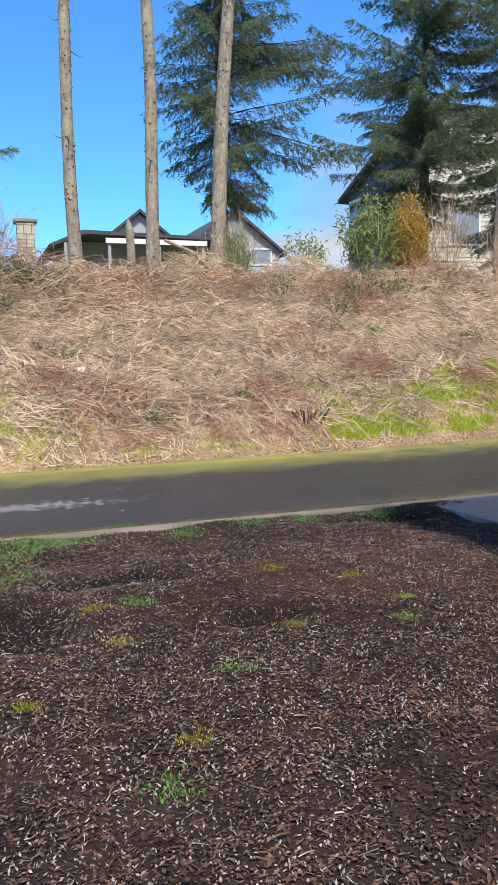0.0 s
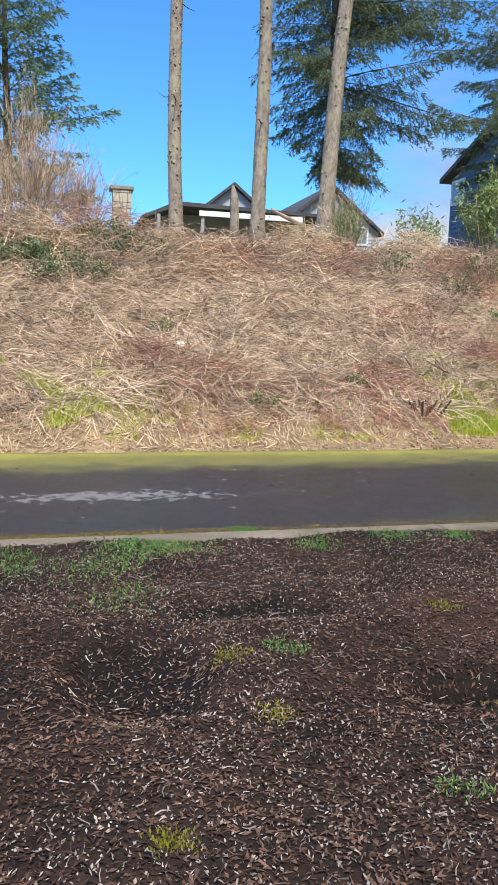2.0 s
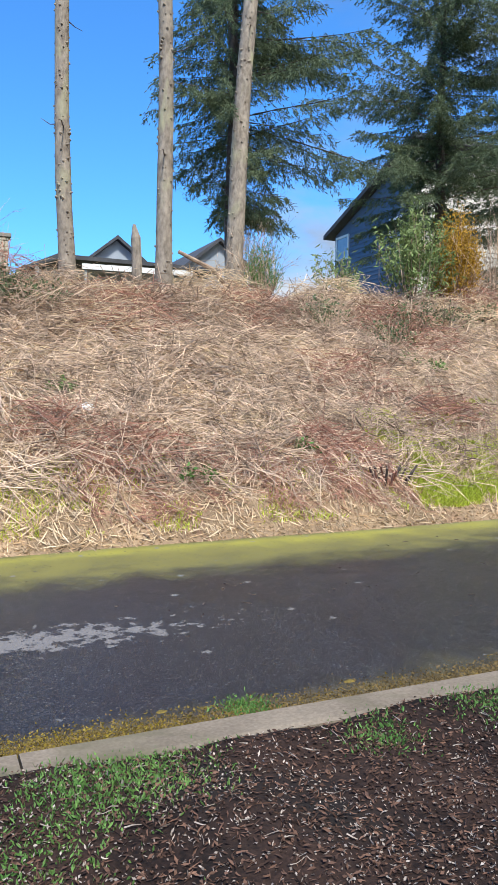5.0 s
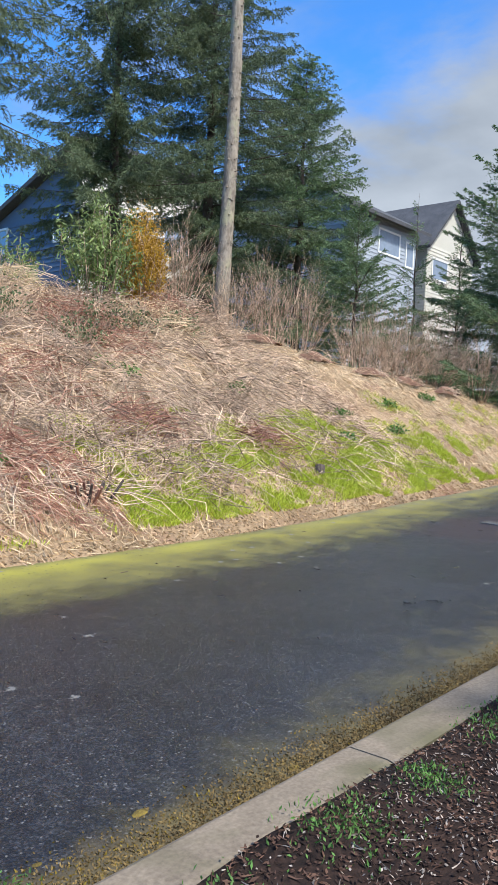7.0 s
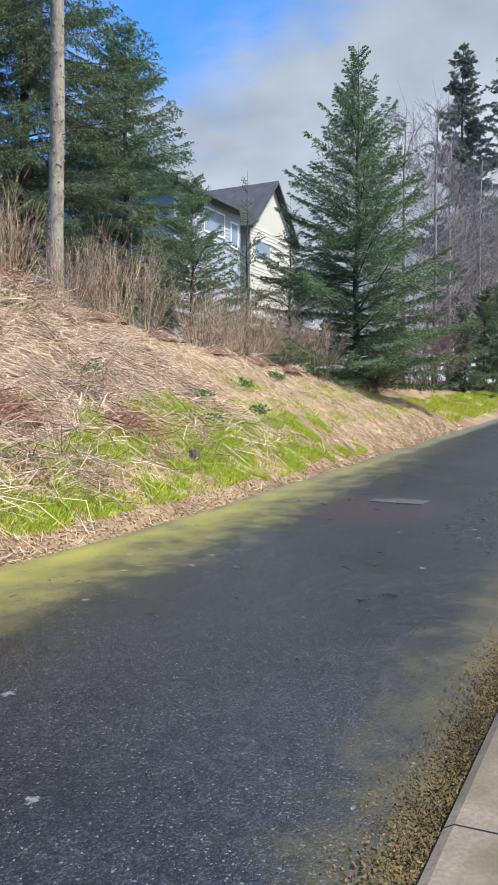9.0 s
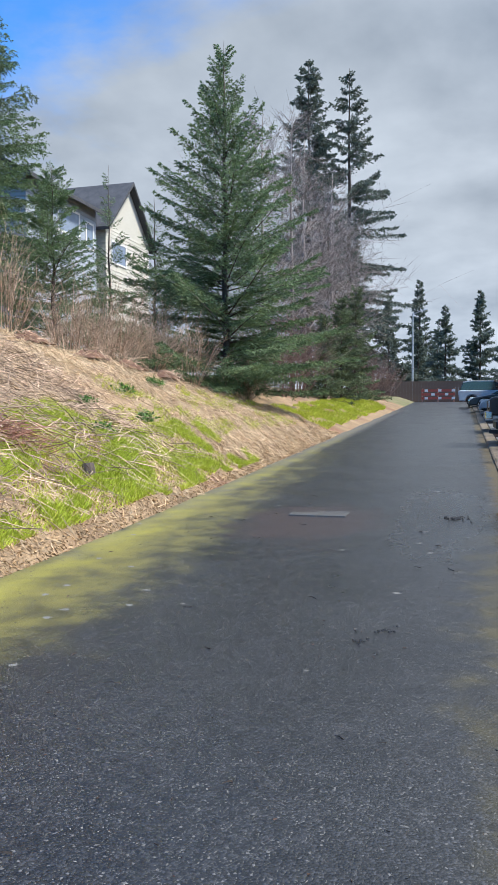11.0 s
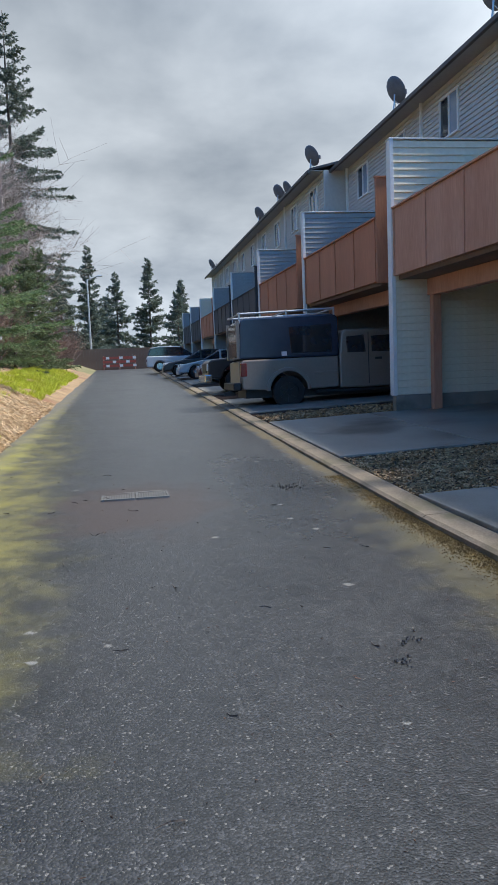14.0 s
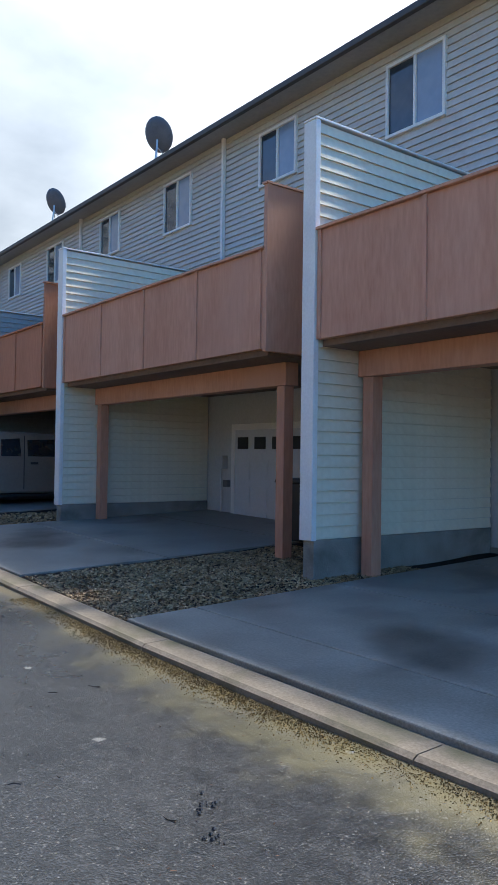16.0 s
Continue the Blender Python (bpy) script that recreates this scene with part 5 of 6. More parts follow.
def front_pickup():
    """Black pickup, nose to the lane. Local y = 0 at the nose, body towards -y."""
    x = 28.3
    g = float(land_z(x, 6.0)) + 0.04
    t = thing("pickup_truck", pose(x, 7.5, g), "black pickup truck parked nose to the lane", "pickup truck", "parked vehicles")
    W = 1.95
    prof = [(-5.6, 0.5), (-5.6, 1.25), (-3.9, 1.25), (-3.8, 1.85), (-2.1, 1.86), (-1.55, 1.25), (-0.12, 1.12), (0.0, 1.02), (0.02, 0.5), (-0.42, 0.46)] + [(-0.95 + 0.48 * math.cos(math.pi * k / 12), 0.46 + 0.48 * math.sin(math.pi * k / 12)) for k in range(1, 12)] + [(-1.5, 0.46)]
    b = part("body", side_prism(prof, 0, W), P_BLACK, t, bevel=0.05)
    part("side_glass", side_prism([(-2.2, 1.28), (-3.7, 1.28), (-3.65, 1.74), (-2.5, 1.76)], -0.006, 0.03), M_TINT, b)
    part("windscreen", side_prism([(-1.56, 1.28), (-1.62, 1.28), (-2.08, 1.8), (-2.03, 1.8)], 0.12, W - 0.12), M_TINT, b)
    part("bumper", MB().box(-0.02, -0.1, 0.36, W + 0.02, 0.14, 0.62), M_CHROME, t, "chrome front bumper", bevel=0.03)
    part("grille", MB().box(0.42, -0.02, 0.68, W - 0.42, 0.045, 0.98), M_BLACK, t)
    for x0 in (0.04, W - 0.40):
        part("headlight", MB().box(x0, -0.1, 0.74, x0 + 0.36, 0.04, 0.98), M_LAMP, t, "clear headlight", bevel=0.02)
    for y in (-0.95, -4.5):
        for xx, o in ((0.1, -1), (W - 0.1, 1)):
            wheel(t, xx, y, 0.38, 0.385, 0.25, M_CHROME, o)


front_pickup()


def sedan(x, nose_y, pnt, label, kind="sedan", flip=False, s=1.0, cat="car"):
    """A car with its nose to the lane. Local y = 0 at the nose."""
    g = float(land_z(x, 6.0)) + 0.05
    t = thing("car", pose(x, nose_y, g) @ Matrix.Diagonal((1, 1, 1, 1)), label, cat, "parked vehicles")
    W, L = 1.78, 4.5
    if kind == "suv":
        body = [(-L, 0.35), (-L - 0.05, 0.95), (-L + 0.05, 1.05), (-1.15, 1.02), (-0.2, 0.86), (0.0, 0.7), (0.0, 0.32)]
        cabin = [(-L + 0.02, 1.03), (-L + 0.25, 1.62), (-L + 0.8, 1.70), (-2.2, 1.68), (-1.2, 1.01)]
        r = 0.36
    else:
        body = [(-L, 0.36), (-L - 0.02, 0.92), (-3.6, 0.95), (-1.3, 0.92), (-0.25, 0.74), (0.0, 0.58), (0.02, 0.28)]
        cabin = [(-4.1, 0.94), (-3.4, 1.36), (-2.7, 1.44), (-2.1, 1.40), (-1.15, 0.91)]
        r = 0.32
    holes = []
    for cy in (-L + 0.85, -0.85):
        rr = r + 0.06
        holes += [(cy - rr, 0.32)] + [(cy - rr * math.cos(math.pi * k / 10), 0.32 + rr * math.sin(math.pi * k / 10)) for k in range(1, 10)] + [(cy + rr, 0.32)]
    if flip:
        t.matrix_basis = pose(x + W, nose_y - L, g, 0, 0, 180)
    bd = part("body", side_prism(body[::-1][:1] + body[::-1][1:] + holes, 0, W), pnt, t, bevel=0.06)
    cb = MB().prism(cabin, 0.13, W - 0.13, SWAP)
    gl = part("cabin_glass", cb, M_TINT, t, "dark tinted glass", bevel=0.05)
    rf = [(a, b + 0.012) for a, b in cabin[1:4]]
    part("roof", side_prism(rf + [(a, b - 0.07) for a, b in rf[::-1]], 0.12, W - 0.12), pnt, t, bevel=0.02)
    for y in (cabin[1][0] - 0.03, (cabin[1][0] + cabin[3][0]) / 2, cabin[3][0]):
        part("pillar", MB().box(0.115, y - 0.05, 0.92, 0.15, y + 0.05, 1.42), pnt, t)
    for x0 in (0.06, W - 0.42):
        part("headlight", MB().box(x0, -0.28, 0.6, x0 + 0.36, -0.02, 0.74), M_LAMP, t, bevel=0.03)
        part("tail_light", MB().box(x0, -L - 0.06, 0.7, x0 + 0.32, -L + 0.1, 0.88), M_TAIL, t, bevel=0.03)
    part("bumper", MB().box(0.05, -0.05, 0.22, W - 0.05, 0.06, 0.46), pnt, t, bevel=0.04)
    part("number_plate", MB().box(W / 2 - 0.15, 0.05, 0.38, W / 2 + 0.15, 0.07, 0.5), M_LAMP, t)
    for y in (-0.85, -L + 0.85):
        for xx, o in ((0.1, -1), (W - 0.1, 1)):
            wheel(t, xx, y, r, r, 0.2, M_CHROME, o)
    return t


sedan(36.2, 7.0, P_RED, "dark red car parked nose to the lane")
sedan(41.2, 7.5, P_SILVER, "silver sedan parked nose to the lane")
sedan(46.0, 8.0, P_BLACK, "low black car parked nose to the lane")
sedan(55.5, 8.6, P_WHITE, "pale silver estate car parked tail to the lane", "suv", True)


def bin_():
    t = thing("wheelie_bin", pose(12.7, 2.9, float(land_z(12.7, 2.9)) + 0.045, 0, 0, 12), "black plastic wheelie bin beside a carport post", "bin")
    mb = MB()
    mb.v = [(-0.24, -0.28, 0.06), (0.24, -0.28, 0.06), (0.24, 0.24, 0.06), (-0.24, 0.24, 0.06), (-0.3, -0.36, 0.98), (0.3, -0.36, 0.98), (0.3, 0.34, 0.98), (-0.3, 0.34, 0.98)]
    mb.f = [(3, 2, 1, 0), (4, 5, 6, 7), (0, 1, 5, 4), (1, 2, 6, 5), (2, 3, 7, 6), (3, 0, 4, 7)]
    part("body", mb, M_BLACK, t, bevel=0.03)
    part("lid", MB().prism([(-0.33, 0.985), (0.33, 0.985), (0.3, 1.06), (-0.3, 1.06)], -0.4, 0.37), M_BLACK, t, bevel=0.015)
    for x in (-0.27, 0.27):
        part("wheel", MB().tube([(x - 0.03, -0.27, 0.1), (x + 0.03, -0.27, 0.1)], [0.1, 0.1], 14), M_RUBBER, t)


bin_()


def barrier():
    z = float(road_z(73.5))
    t = thing("road_barrier", pose(73.2, 9.0, z), "red and white striped road end barrier", "barrier")
    for y in (0.1, 1.5, 2.9):
        part("post", MB().box(0.03, y - 0.06, 0, 0.15, y + 0.06, 1.25), M_ORANGE, t)
    for k in range(3):
        z0 = 0.25 + k * 0.35
        for j in range(10):
            part("striped_board", MB().box(-0.02, j * 0.3, z0, 0.03, j * 0.3 + 0.298, z0 + 0.22), M_TRIM if (j + 2 * k) % 4 == 0 else M_REDP, t)
    f = thing("fence", pose(75.5, 2.0, z), "brown board fence closing the lane", "fence", kind="structure")
    me = MB().box(0, 0, 0, 0.04, 0.27, 2.0).data("board")
    me.materials.append(M_SOFFIT)
    for k in range(60):
        part("board", me, M_SOFFIT, f, m=pose(0, k * 0.28, 0))
    lamp = thing("street_lamp", pose(80, 13.2, z), "tall grey street lamp pole", "street lamp")
    part("pole", MB().tube([(0, 0, 0), (0, 0, 9.0)], [0.11, 0.07], 8), M_STEEL, lamp)
    part("arm", MB().tube([(0, 0, 8.9), (0, -1.0, 9.25)], [0.05, 0.04], 6), M_STEEL, lamp)
    part("head", MB().box(-0.12, -1.5, 9.2, 0.12, -0.95, 9.32), M_STEEL, lamp, bevel=0.03)


M_REDP = mat("red_board_paint", (0.30, 0.06, 0.035), (0.40, 0.09, 0.06), scale=3, rough=0.5, bump=0.05, fine=30)
barrier()

# ---- growth and litter on the bank ----


def spread(rs, n, x0, x1, y0, y1):
    return np.stack([rs.uniform(x0, x1, n), rs.uniform(y0, y1, n)], 1)


def on_land(p, lift=0.0):
    return np.column_stack([p, land_z(p[:, 0], p[:, 1]) + lift])


def patchy(rs, p, scale, cut):
    """Keeps points where a smooth random field is high, so that growth comes in patches."""
    q = np.array([noise.noise(Vector((a * scale, b * scale, 7.3))) for a, b in p])
    return p[q > cut]


def off_grass(rs, p):
    """Thins litter out where the green grass grows."""
    green = (p[:, 0] > 6.6) & (p[:, 0] < 17.0) & (p[:, 1] < 14.9 + 0.4 * np.sin(p[:, 0] * 1.7))
    return p[~green | (rs.uniform(0, 1, len(p)) < 0.3)]


def lying(rs, p, length, up, lift, along=None):
    """Ends of sticks that lie on the land at points p."""
    n = len(p)
    if along is None:
        a = rs.uniform(0, 6.283, n)
    else:
        a = along + 4.0 * np.array([noise.noise(Vector((u * 0.9, v * 0.9, 3.1))) for u, v in p]) + rs.normal(0, 1.0, n)
    L = rs.uniform(*length, n)
    q = p + np.stack([np.cos(a), np.sin(a)], 1) * L[:, None]
    b, t = on_land(p), on_land(q)
    b[:, 2] += rs.uniform(0, lift, n)
    t[:, 2] += rs.uniform(0, lift, n) + np.abs(rs.normal(0, up, n))
    return b, t


def bank_litter():
    rs = np.random.RandomState(77)
    p = spread(rs, 15000, -5, 14.5, 13.3, 19.6)
    p = off_grass(rs, p)
    b, t = lying(rs, p, (0.3, 1.1), 0.10, 0.16, along=-0.7)
    sticks("dead_brush", b, t, rs.uniform(0.004, 0.011, len(p)), M_TWIG, kind="stuff", label="grey-brown dead twigs lying over the bank", category="brushwood", bend=0.08, rng=rs)
    p = spread(rs, 9000, -6, 24, 13.0, 19.8)
    p = off_grass(rs, p)
    b, t = lying(rs, p, (0.2, 0.8), 0.06, 0.10)
    sticks("dead_stems", b, t, rs.uniform(0.003, 0.008, len(p)), M_STRAW, kind="stuff", label="pale dry stems matted on the bank", category="brushwood", bend=0.1, rng=rs)
    p = spread(rs, 66000, -7, 28, 12.5, 19.8)
    p = off_grass(rs, p)
    b, t = lying(rs, p, (0.06, 0.28), 0.05, 0.03)
    blades("dry_grass", b, t, 0.006, M_STRAW, kind="stuff", label="matted dry grass on the bank", category="grass")
    p = spread(rs, 50000, -6, 26, 12.48, 14.2)
    p = p[rs.uniform(0, 1, len(p)) < np.exp(-(p[:, 1] - 12.5) / 0.7)]
    b, t = lying(rs, p, (0.025, 0.07), 0.02, 0.02)
    blades("leaf_litter", b, t, 0.010, M_LEAFLITTER, kind="stuff", label="fallen brown leaves along the lane edge", category="leaves")
    p = patchy(rs, spread(rs, 5500, 1.6, 6.4, 12.9, 14.1), 2.2, 0.05)
    b, t = lying(rs, p, (0.1, 0.45), 0.07, 0.1)
    sticks("dead_fern", b, t, 0.004, M_REDTWIG, kind="stuff", label="reddish dead fern and bramble at the foot of the bank", category="brushwood", bend=0.12, rng=rs)


bank_litter()


def grass_patch(x0, x1, y0, y1, n, seed, h, cut, lean=0.4, material=None):
    rs = np.random.RandomState(seed)
    p = patchy(rs, spread(rs, n, x0, x1, y0, y1), 1.7, cut)
    b = on_land(p, -0.02)
    L = rs.uniform(h * 0.4, h, len(p))
    t = b + np.column_stack([rs.normal(0, lean, len(p)) * L, rs.normal(-0.25, lean, len(p)) * L, L])
    blades("grass", b, t, 0.007, material or M_GRASS, kind="stuff", label="tufts of fresh bright green grass on the bank", category="grass")


grass_patch(6.3, 14.0, 12.8, 15.3, 80000, 1, 0.13, -0.02)
grass_patch(6.3, 16.0, 12.8, 15.0, 20000, 6, 0.10, -0.5)
grass_patch(12.0, 17.5, 12.7, 14.2, 32000, 2, 0.13, -0.02)
grass_patch(28.0, 50.0, 13.0, 15.2, 26000, 3, 0.25, -0.1)
grass_patch(-5.0, 0.6, 13.0, 15.0, 16000, 4, 0.20, 0.1)
grass_patch(16.0, 27.0, 13.6, 16.0, 9000, 9, 0.2, 0.2)
grass_patch(0.5, 6.0, 12.7, 14.0, 6000, 12, 0.12, 0.1)


def leaf_bush(name, x, y, rx, ry, h, n, leaf, seed, material, label, category="bush", stems=60, stem_mat=None, group="", droop=0.2, width=0.3):
    """A bush: stems that fork outwards, with leaves set along and round them."""
    rs = np.random.RandomState(seed)
    z = float(land_z(x, y))
    t = thing(name, pose(x, y, z - 0.08), label, category, group)
    a = rs.uniform(0, 6.283, stems)
    rr = np.sqrt(rs.uniform(0, 1, stems))
    tip = np.column_stack([np.cos(a) * rr * rx, np.sin(a) * rr * ry, h * (0.35 + 0.65 * np.sqrt(np.clip(1 - rr ** 2, 0, 1))) * rs.uniform(0.7, 1.1, stems)])
    base = np.column_stack([tip[:, 0] * 0.25, tip[:, 1] * 0.25, np.zeros(stems)])
    sticks("stems", base, tip, rs.uniform(0.006, 0.014, stems), stem_mat or M_TWIG, t, kind="stuff", bend=0.08, rng=rs)
    if n:
        k = rs.randint(0, stems, n)
        u = rs.uniform(0.25, 1.0, n) ** 0.6
        p = base[k] * (1 - u[:, None]) + tip[k] * u[:, None] + rs.normal(0, 0.09, (n, 3)) * np.array([rx, ry, h])
        p[:, 2] = np.maximum(p[:, 2], 0.02)
        d = rs.normal(0, 1, (n, 3))
        d[:, 2] -= droop
        d /= np.linalg.norm(d, axis=1, keepdims=True)
        ln = leaf * rs.uniform(0.6, 1.3, (n, 1))
        blades("leaves", p, p + d * ln, leaf * width, material, t, kind="stuff")
    return t


def bare_tree(x, y, h, r, seed, label):
    """A leafless tree: trunk, rising limbs and two orders of twigs."""
    rs = np.random.RandomState(seed)
    t = thing("bare_tree", pose(x, y, float(land_z(x, y)) - 0.1), label, "tree", "bare trees along the lane")
    part("trunk", MB().tube([(0, 0, 0), (0.1, 0.05, h * 0.4), (0, 0.1, h * 0.75), (0.05, 0, h)], [0.16, 0.11, 0.06, 0.015], 8), M_GREYTWIG, t, smooth=True)
    n = 60
    u = rs.uniform(0.15, 0.95, n)
    a = rs.uniform(0, 6.283, n)
    L = r * (1.05 - u) * rs.uniform(0.7, 1.2, n) + 0.5
    b = np.column_stack([np.zeros(n), np.zeros(n), u * h])
    e = b + np.column_stack([np.cos(a) * L, np.sin(a) * L, L * rs.uniform(0.4, 1.0, n)])
    B, T, R = [b], [e], [np.full(n, 0.022)]
    lb, lt = b, e
    for m, f, rad in ((7, 0.45, 0.014), (4, 0.5, 0.010)):
        k = np.repeat(np.arange(len(lb)), m)
        d = lt[k] - lb[k]
        ln = np.linalg.norm(d, axis=1, keepdims=True)
        nb = lb[k] + d * rs.uniform(0.2, 1, (len(k), 1))
        nt = nb + d * f * rs.uniform(0.5, 1.1, (len(k), 1)) + rs.normal(0, 0.28, (len(k), 3)) * ln
        B.append(nb); T.append(nt); R.append(np.full(len(k), rad))
        lb, lt = nb, nt
    sticks("twigs", np.concatenate(B), np.concatenate(T), np.concatenate(R), M_GREYTWIG, t, kind="stuff")


def bare_bush(x, y, r, h, n, seed, label, material=None, group="bare shrubs on the bank", z=None):
    """Leafless shrub: stems that fork twice into fine twigs."""
    rs = np.random.RandomState(seed)
    z = float(land_z(x, y)) if z is None else z
    t = thing("bare_shrub", pose(x, y, z - 0.05), label, "shrub", group)
    a, q = rs.uniform(0, 6.283, n), rs.uniform(0.1, 1, n)
    base = np.column_stack([np.cos(a) * r * 0.2, np.sin(a) * r * 0.2, np.zeros(n)])
    tip = np.column_stack([np.cos(a) * r * q, np.sin(a) * r * q, h * rs.uniform(0.55, 1.0, n) * (1.1 - 0.4 * q)])
    B, T, R = [base], [tip], [np.full(n, 0.009)]
    lvl_b, lvl_t = base, tip
    for lv, (m, f) in enumerate(((5, 0.4), (3, 0.4))):
        k = np.repeat(np.arange(len(lvl_b)), m)
        u = rs.uniform(0.35, 1.0, (len(k), 1))
        d = lvl_t[k] - lvl_b[k]
        ln = np.linalg.norm(d, axis=1, keepdims=True)
        nb = lvl_b[k] + d * u
        nt = nb + d * f * rs.uniform(0.5, 1.2, (len(k), 1)) + rs.normal(0, 0.22, (len(k), 3)) * ln * 0.6
        nt[:, 2] = np.maximum(nt[:, 2], 0.03)
        B.append(nb); T.append(nt); R.append(np.full(len(k), 0.005 if lv == 0 else 0.003))
        lvl_b, lvl_t = nb, nt
    sticks("twigs", np.concatenate(B), np.concatenate(T), np.concatenate(R), material or M_TWIG, t, kind="stuff")
    return t


def tangle(x, y, r, h, n, seed, label, material):
    """A mound of arching, crossing dead canes."""
    rs = np.random.RandomState(seed)
    t = thing("bramble_thicket", pose(x, y, float(land_z(x, y)) - 0.06), label, "bramble", "dead bramble thickets on the bank")
    a, q = rs.uniform(0, 6.283, n), np.sqrt(rs.uniform(0, 1, n))
    b = np.column_stack([np.cos(a) * q * r, np.sin(a) * q * r * 0.8, np.zeros(n)])
    b[:, 2] = land_z(b[:, 0] + x, b[:, 1] + y) - float(land_z(x, y)) + h * rs.uniform(0, 1, n) * np.sqrt(np.clip(1 - q * q, 0.05, 1))
    d = rs.normal(0, 1, (n, 3)) * np.array([1, 0.8, 0.35])
    d /= np.linalg.norm(d, axis=1, keepdims=True)
    L = rs.uniform(0.25, 1.1, (n, 1))
    sticks("canes", b - d * L * 0.5, b + d * L * 0.5, rs.uniform(0.003, 0.009, n), material, t, kind="stuff", bend=0.16, rng=rs)


# brush and brambles along the crest
rsb = np.random.RandomState(55)
for k in range(26):
    x = -4.5 + k * 0.72 + rsb.uniform(-0.2, 0.2)
    y = rsb.uniform(17.8, 19.6)
    tangle(x, y, rsb.uniform(0.9, 1.4), rsb.uniform(0.5, 0.85) * (1.35 if x < 2.5 else 0.9), 520, 200 + k, "tangled dead brown bramble canes on the bank top", (M_TWIG, M_TWIG, M_STRAW, M_REDTWIG)[k % 4])
for k in range(26):
    tangle(rsb.uniform(-3.5, 12), rsb.uniform(13.7, 17.6), rsb.uniform(0.5, 1.0), rsb.uniform(0.22, 0.42), 300, 240 + k, "low heap of dead brown canes on the bank", M_TWIG if k % 3 else M_REDTWIG)
for k in range(16):
    x = -4.8 + k * 0.62 + rsb.uniform(-0.2, 0.2) if k < 11 else 7.5 + (k - 11) * 1.1
    leaf_bush("bramble", x, rsb.uniform(17.0, 19.0), 1.05 if x < 1.5 else 0.7, 0.7, rsb.uniform(0.55, 0.85), 1500 if x < 1.5 else 500, 0.065, 300 + k, M_IVY, "green-leaved bramble sprawling over the bank", "bramble", 40, group="brambles on the bank")
for k, (x, y, r) in enumerate(((3.2, 13.6, 0.3), (9.0, 16.4, 0.4), (11.5, 15.9, 0.3), (8.4, 16.6, 0.45), (1.8, 15.7, 0.3), (14.0, 15.1, 0.3), (15.2, 14.4, 0.3), (16.5, 15.5, 0.35), (19.5, 16.0, 0.3), (5.0, 14.0, 0.25), (12.9, 14.2, 0.25))):
    leaf_bush("weed_clump", x, y, r, r * 0.8, 0.3, 260, 0.07, 340 + k, M_WEED, "low dark green weed clump on the bank", "weed", 24, group="weeds on the bank")
for k, (x, y, r, h) in enumerate(((13.7, 20.1, 1.0, 2.1), (13.0, 20.6, 0.8, 1.7), (15.9, 20.2, 0.9, 1.8), (16.8, 19.6, 1.2, 2.2), (18.2, 19.6, 1.3, 2.5), (19.8, 18.6, 1.0, 1.8), (22.5, 18.6, 1.4, 2.4), (23.8, 18.2, 1.3, 2.2), (20.9, 18.0, 0.9, 1.3), (7.3, 21.3, 0.9, 1.6), (25.0, 17.0, 1.4, 1.9), (27.4, 15.9, 1.3, 1.2), (24.2, 19.2, 1.5, 2.6), (25.6, 18.4, 1.5, 2.4), (26.8, 18.8, 1.4, 2.2), (21.4, 19.0, 1.2, 2.0))):
    bare_bush(x, y, r, h, 46, 400 + k, "leafless twiggy shrub on the bank top", M_TWIG)
for k, (x, y, r, h) in enumerate(((35, 16.5, 2.0, 3.6), (38, 16.2, 2.0, 3.4), (33, 17.2, 1.8, 3.0), (56, 15.2, 1.8, 3.2), (62, 15.0, 1.8, 3.0), (68, 14.8, 2, 3.0))):
    bare_bush(x, y, r, h, 110, 450 + k, "dense reddish leafless hedge shrub along the lane", M_REDSTEM, "hedge shrubs along the lane")
for k, (x, y, h) in enumerate(((44.0, 19.4, 16), (47.7, 18.5, 17.5), (52.0, 18.6, 17), (56.7, 17.5, 16), (60.5, 18.0, 15))):
    bare_tree(x, y, h, 3.4, 480 + k, "tall leafless grey birch beyond the firs")
bare_bush(8.6, 24.5, 1.1, 4.6, 14, 495, "slender leafless sapling behind the bank", M_GREYTWIG)
bare_bush(-0.9, 21.0, 1.6, 2.7, 150, 496, "tall dry brush thicket on the bank top", M_TWIG)
bare_bush(0.5, 21.8, 1.1, 1.9, 90, 497, "tall dry brush thicket on the bank top", M_TWIG)
leaf_bush("rhododendron", 10.7, 19.5, 1.0, 0.9, 2.5, 2600, 0.17, 501, M_LAUREL, "loose rhododendron with long pale green leaves", "shrub", 50, droop=0.5, width=0.13)
leaf_bush("golden_cypress", 11.85, 19.4, 0.62, 0.6, 2.45, 9000, 0.09, 502, M_GOLD, "bushy golden yellow cypress on the bank top", "shrub", 110, droop=-0.5, width=0.16)
leaf_bush("rhododendron", 9.2, 20.6, 0.7, 0.6, 1.5, 700, 0.15, 503, M_LAUREL, "small rhododendron on the bank top", "shrub", 26, droop=0.5, width=0.13)
leaf_bush("broom_bush", 6.9, 19.8, 0.5, 0.5, 1.4, 1500, 0.12, 504, M_WEED, "upright green broom bush beside a trunk", "shrub", 60, droop=-1.2, width=0.05)


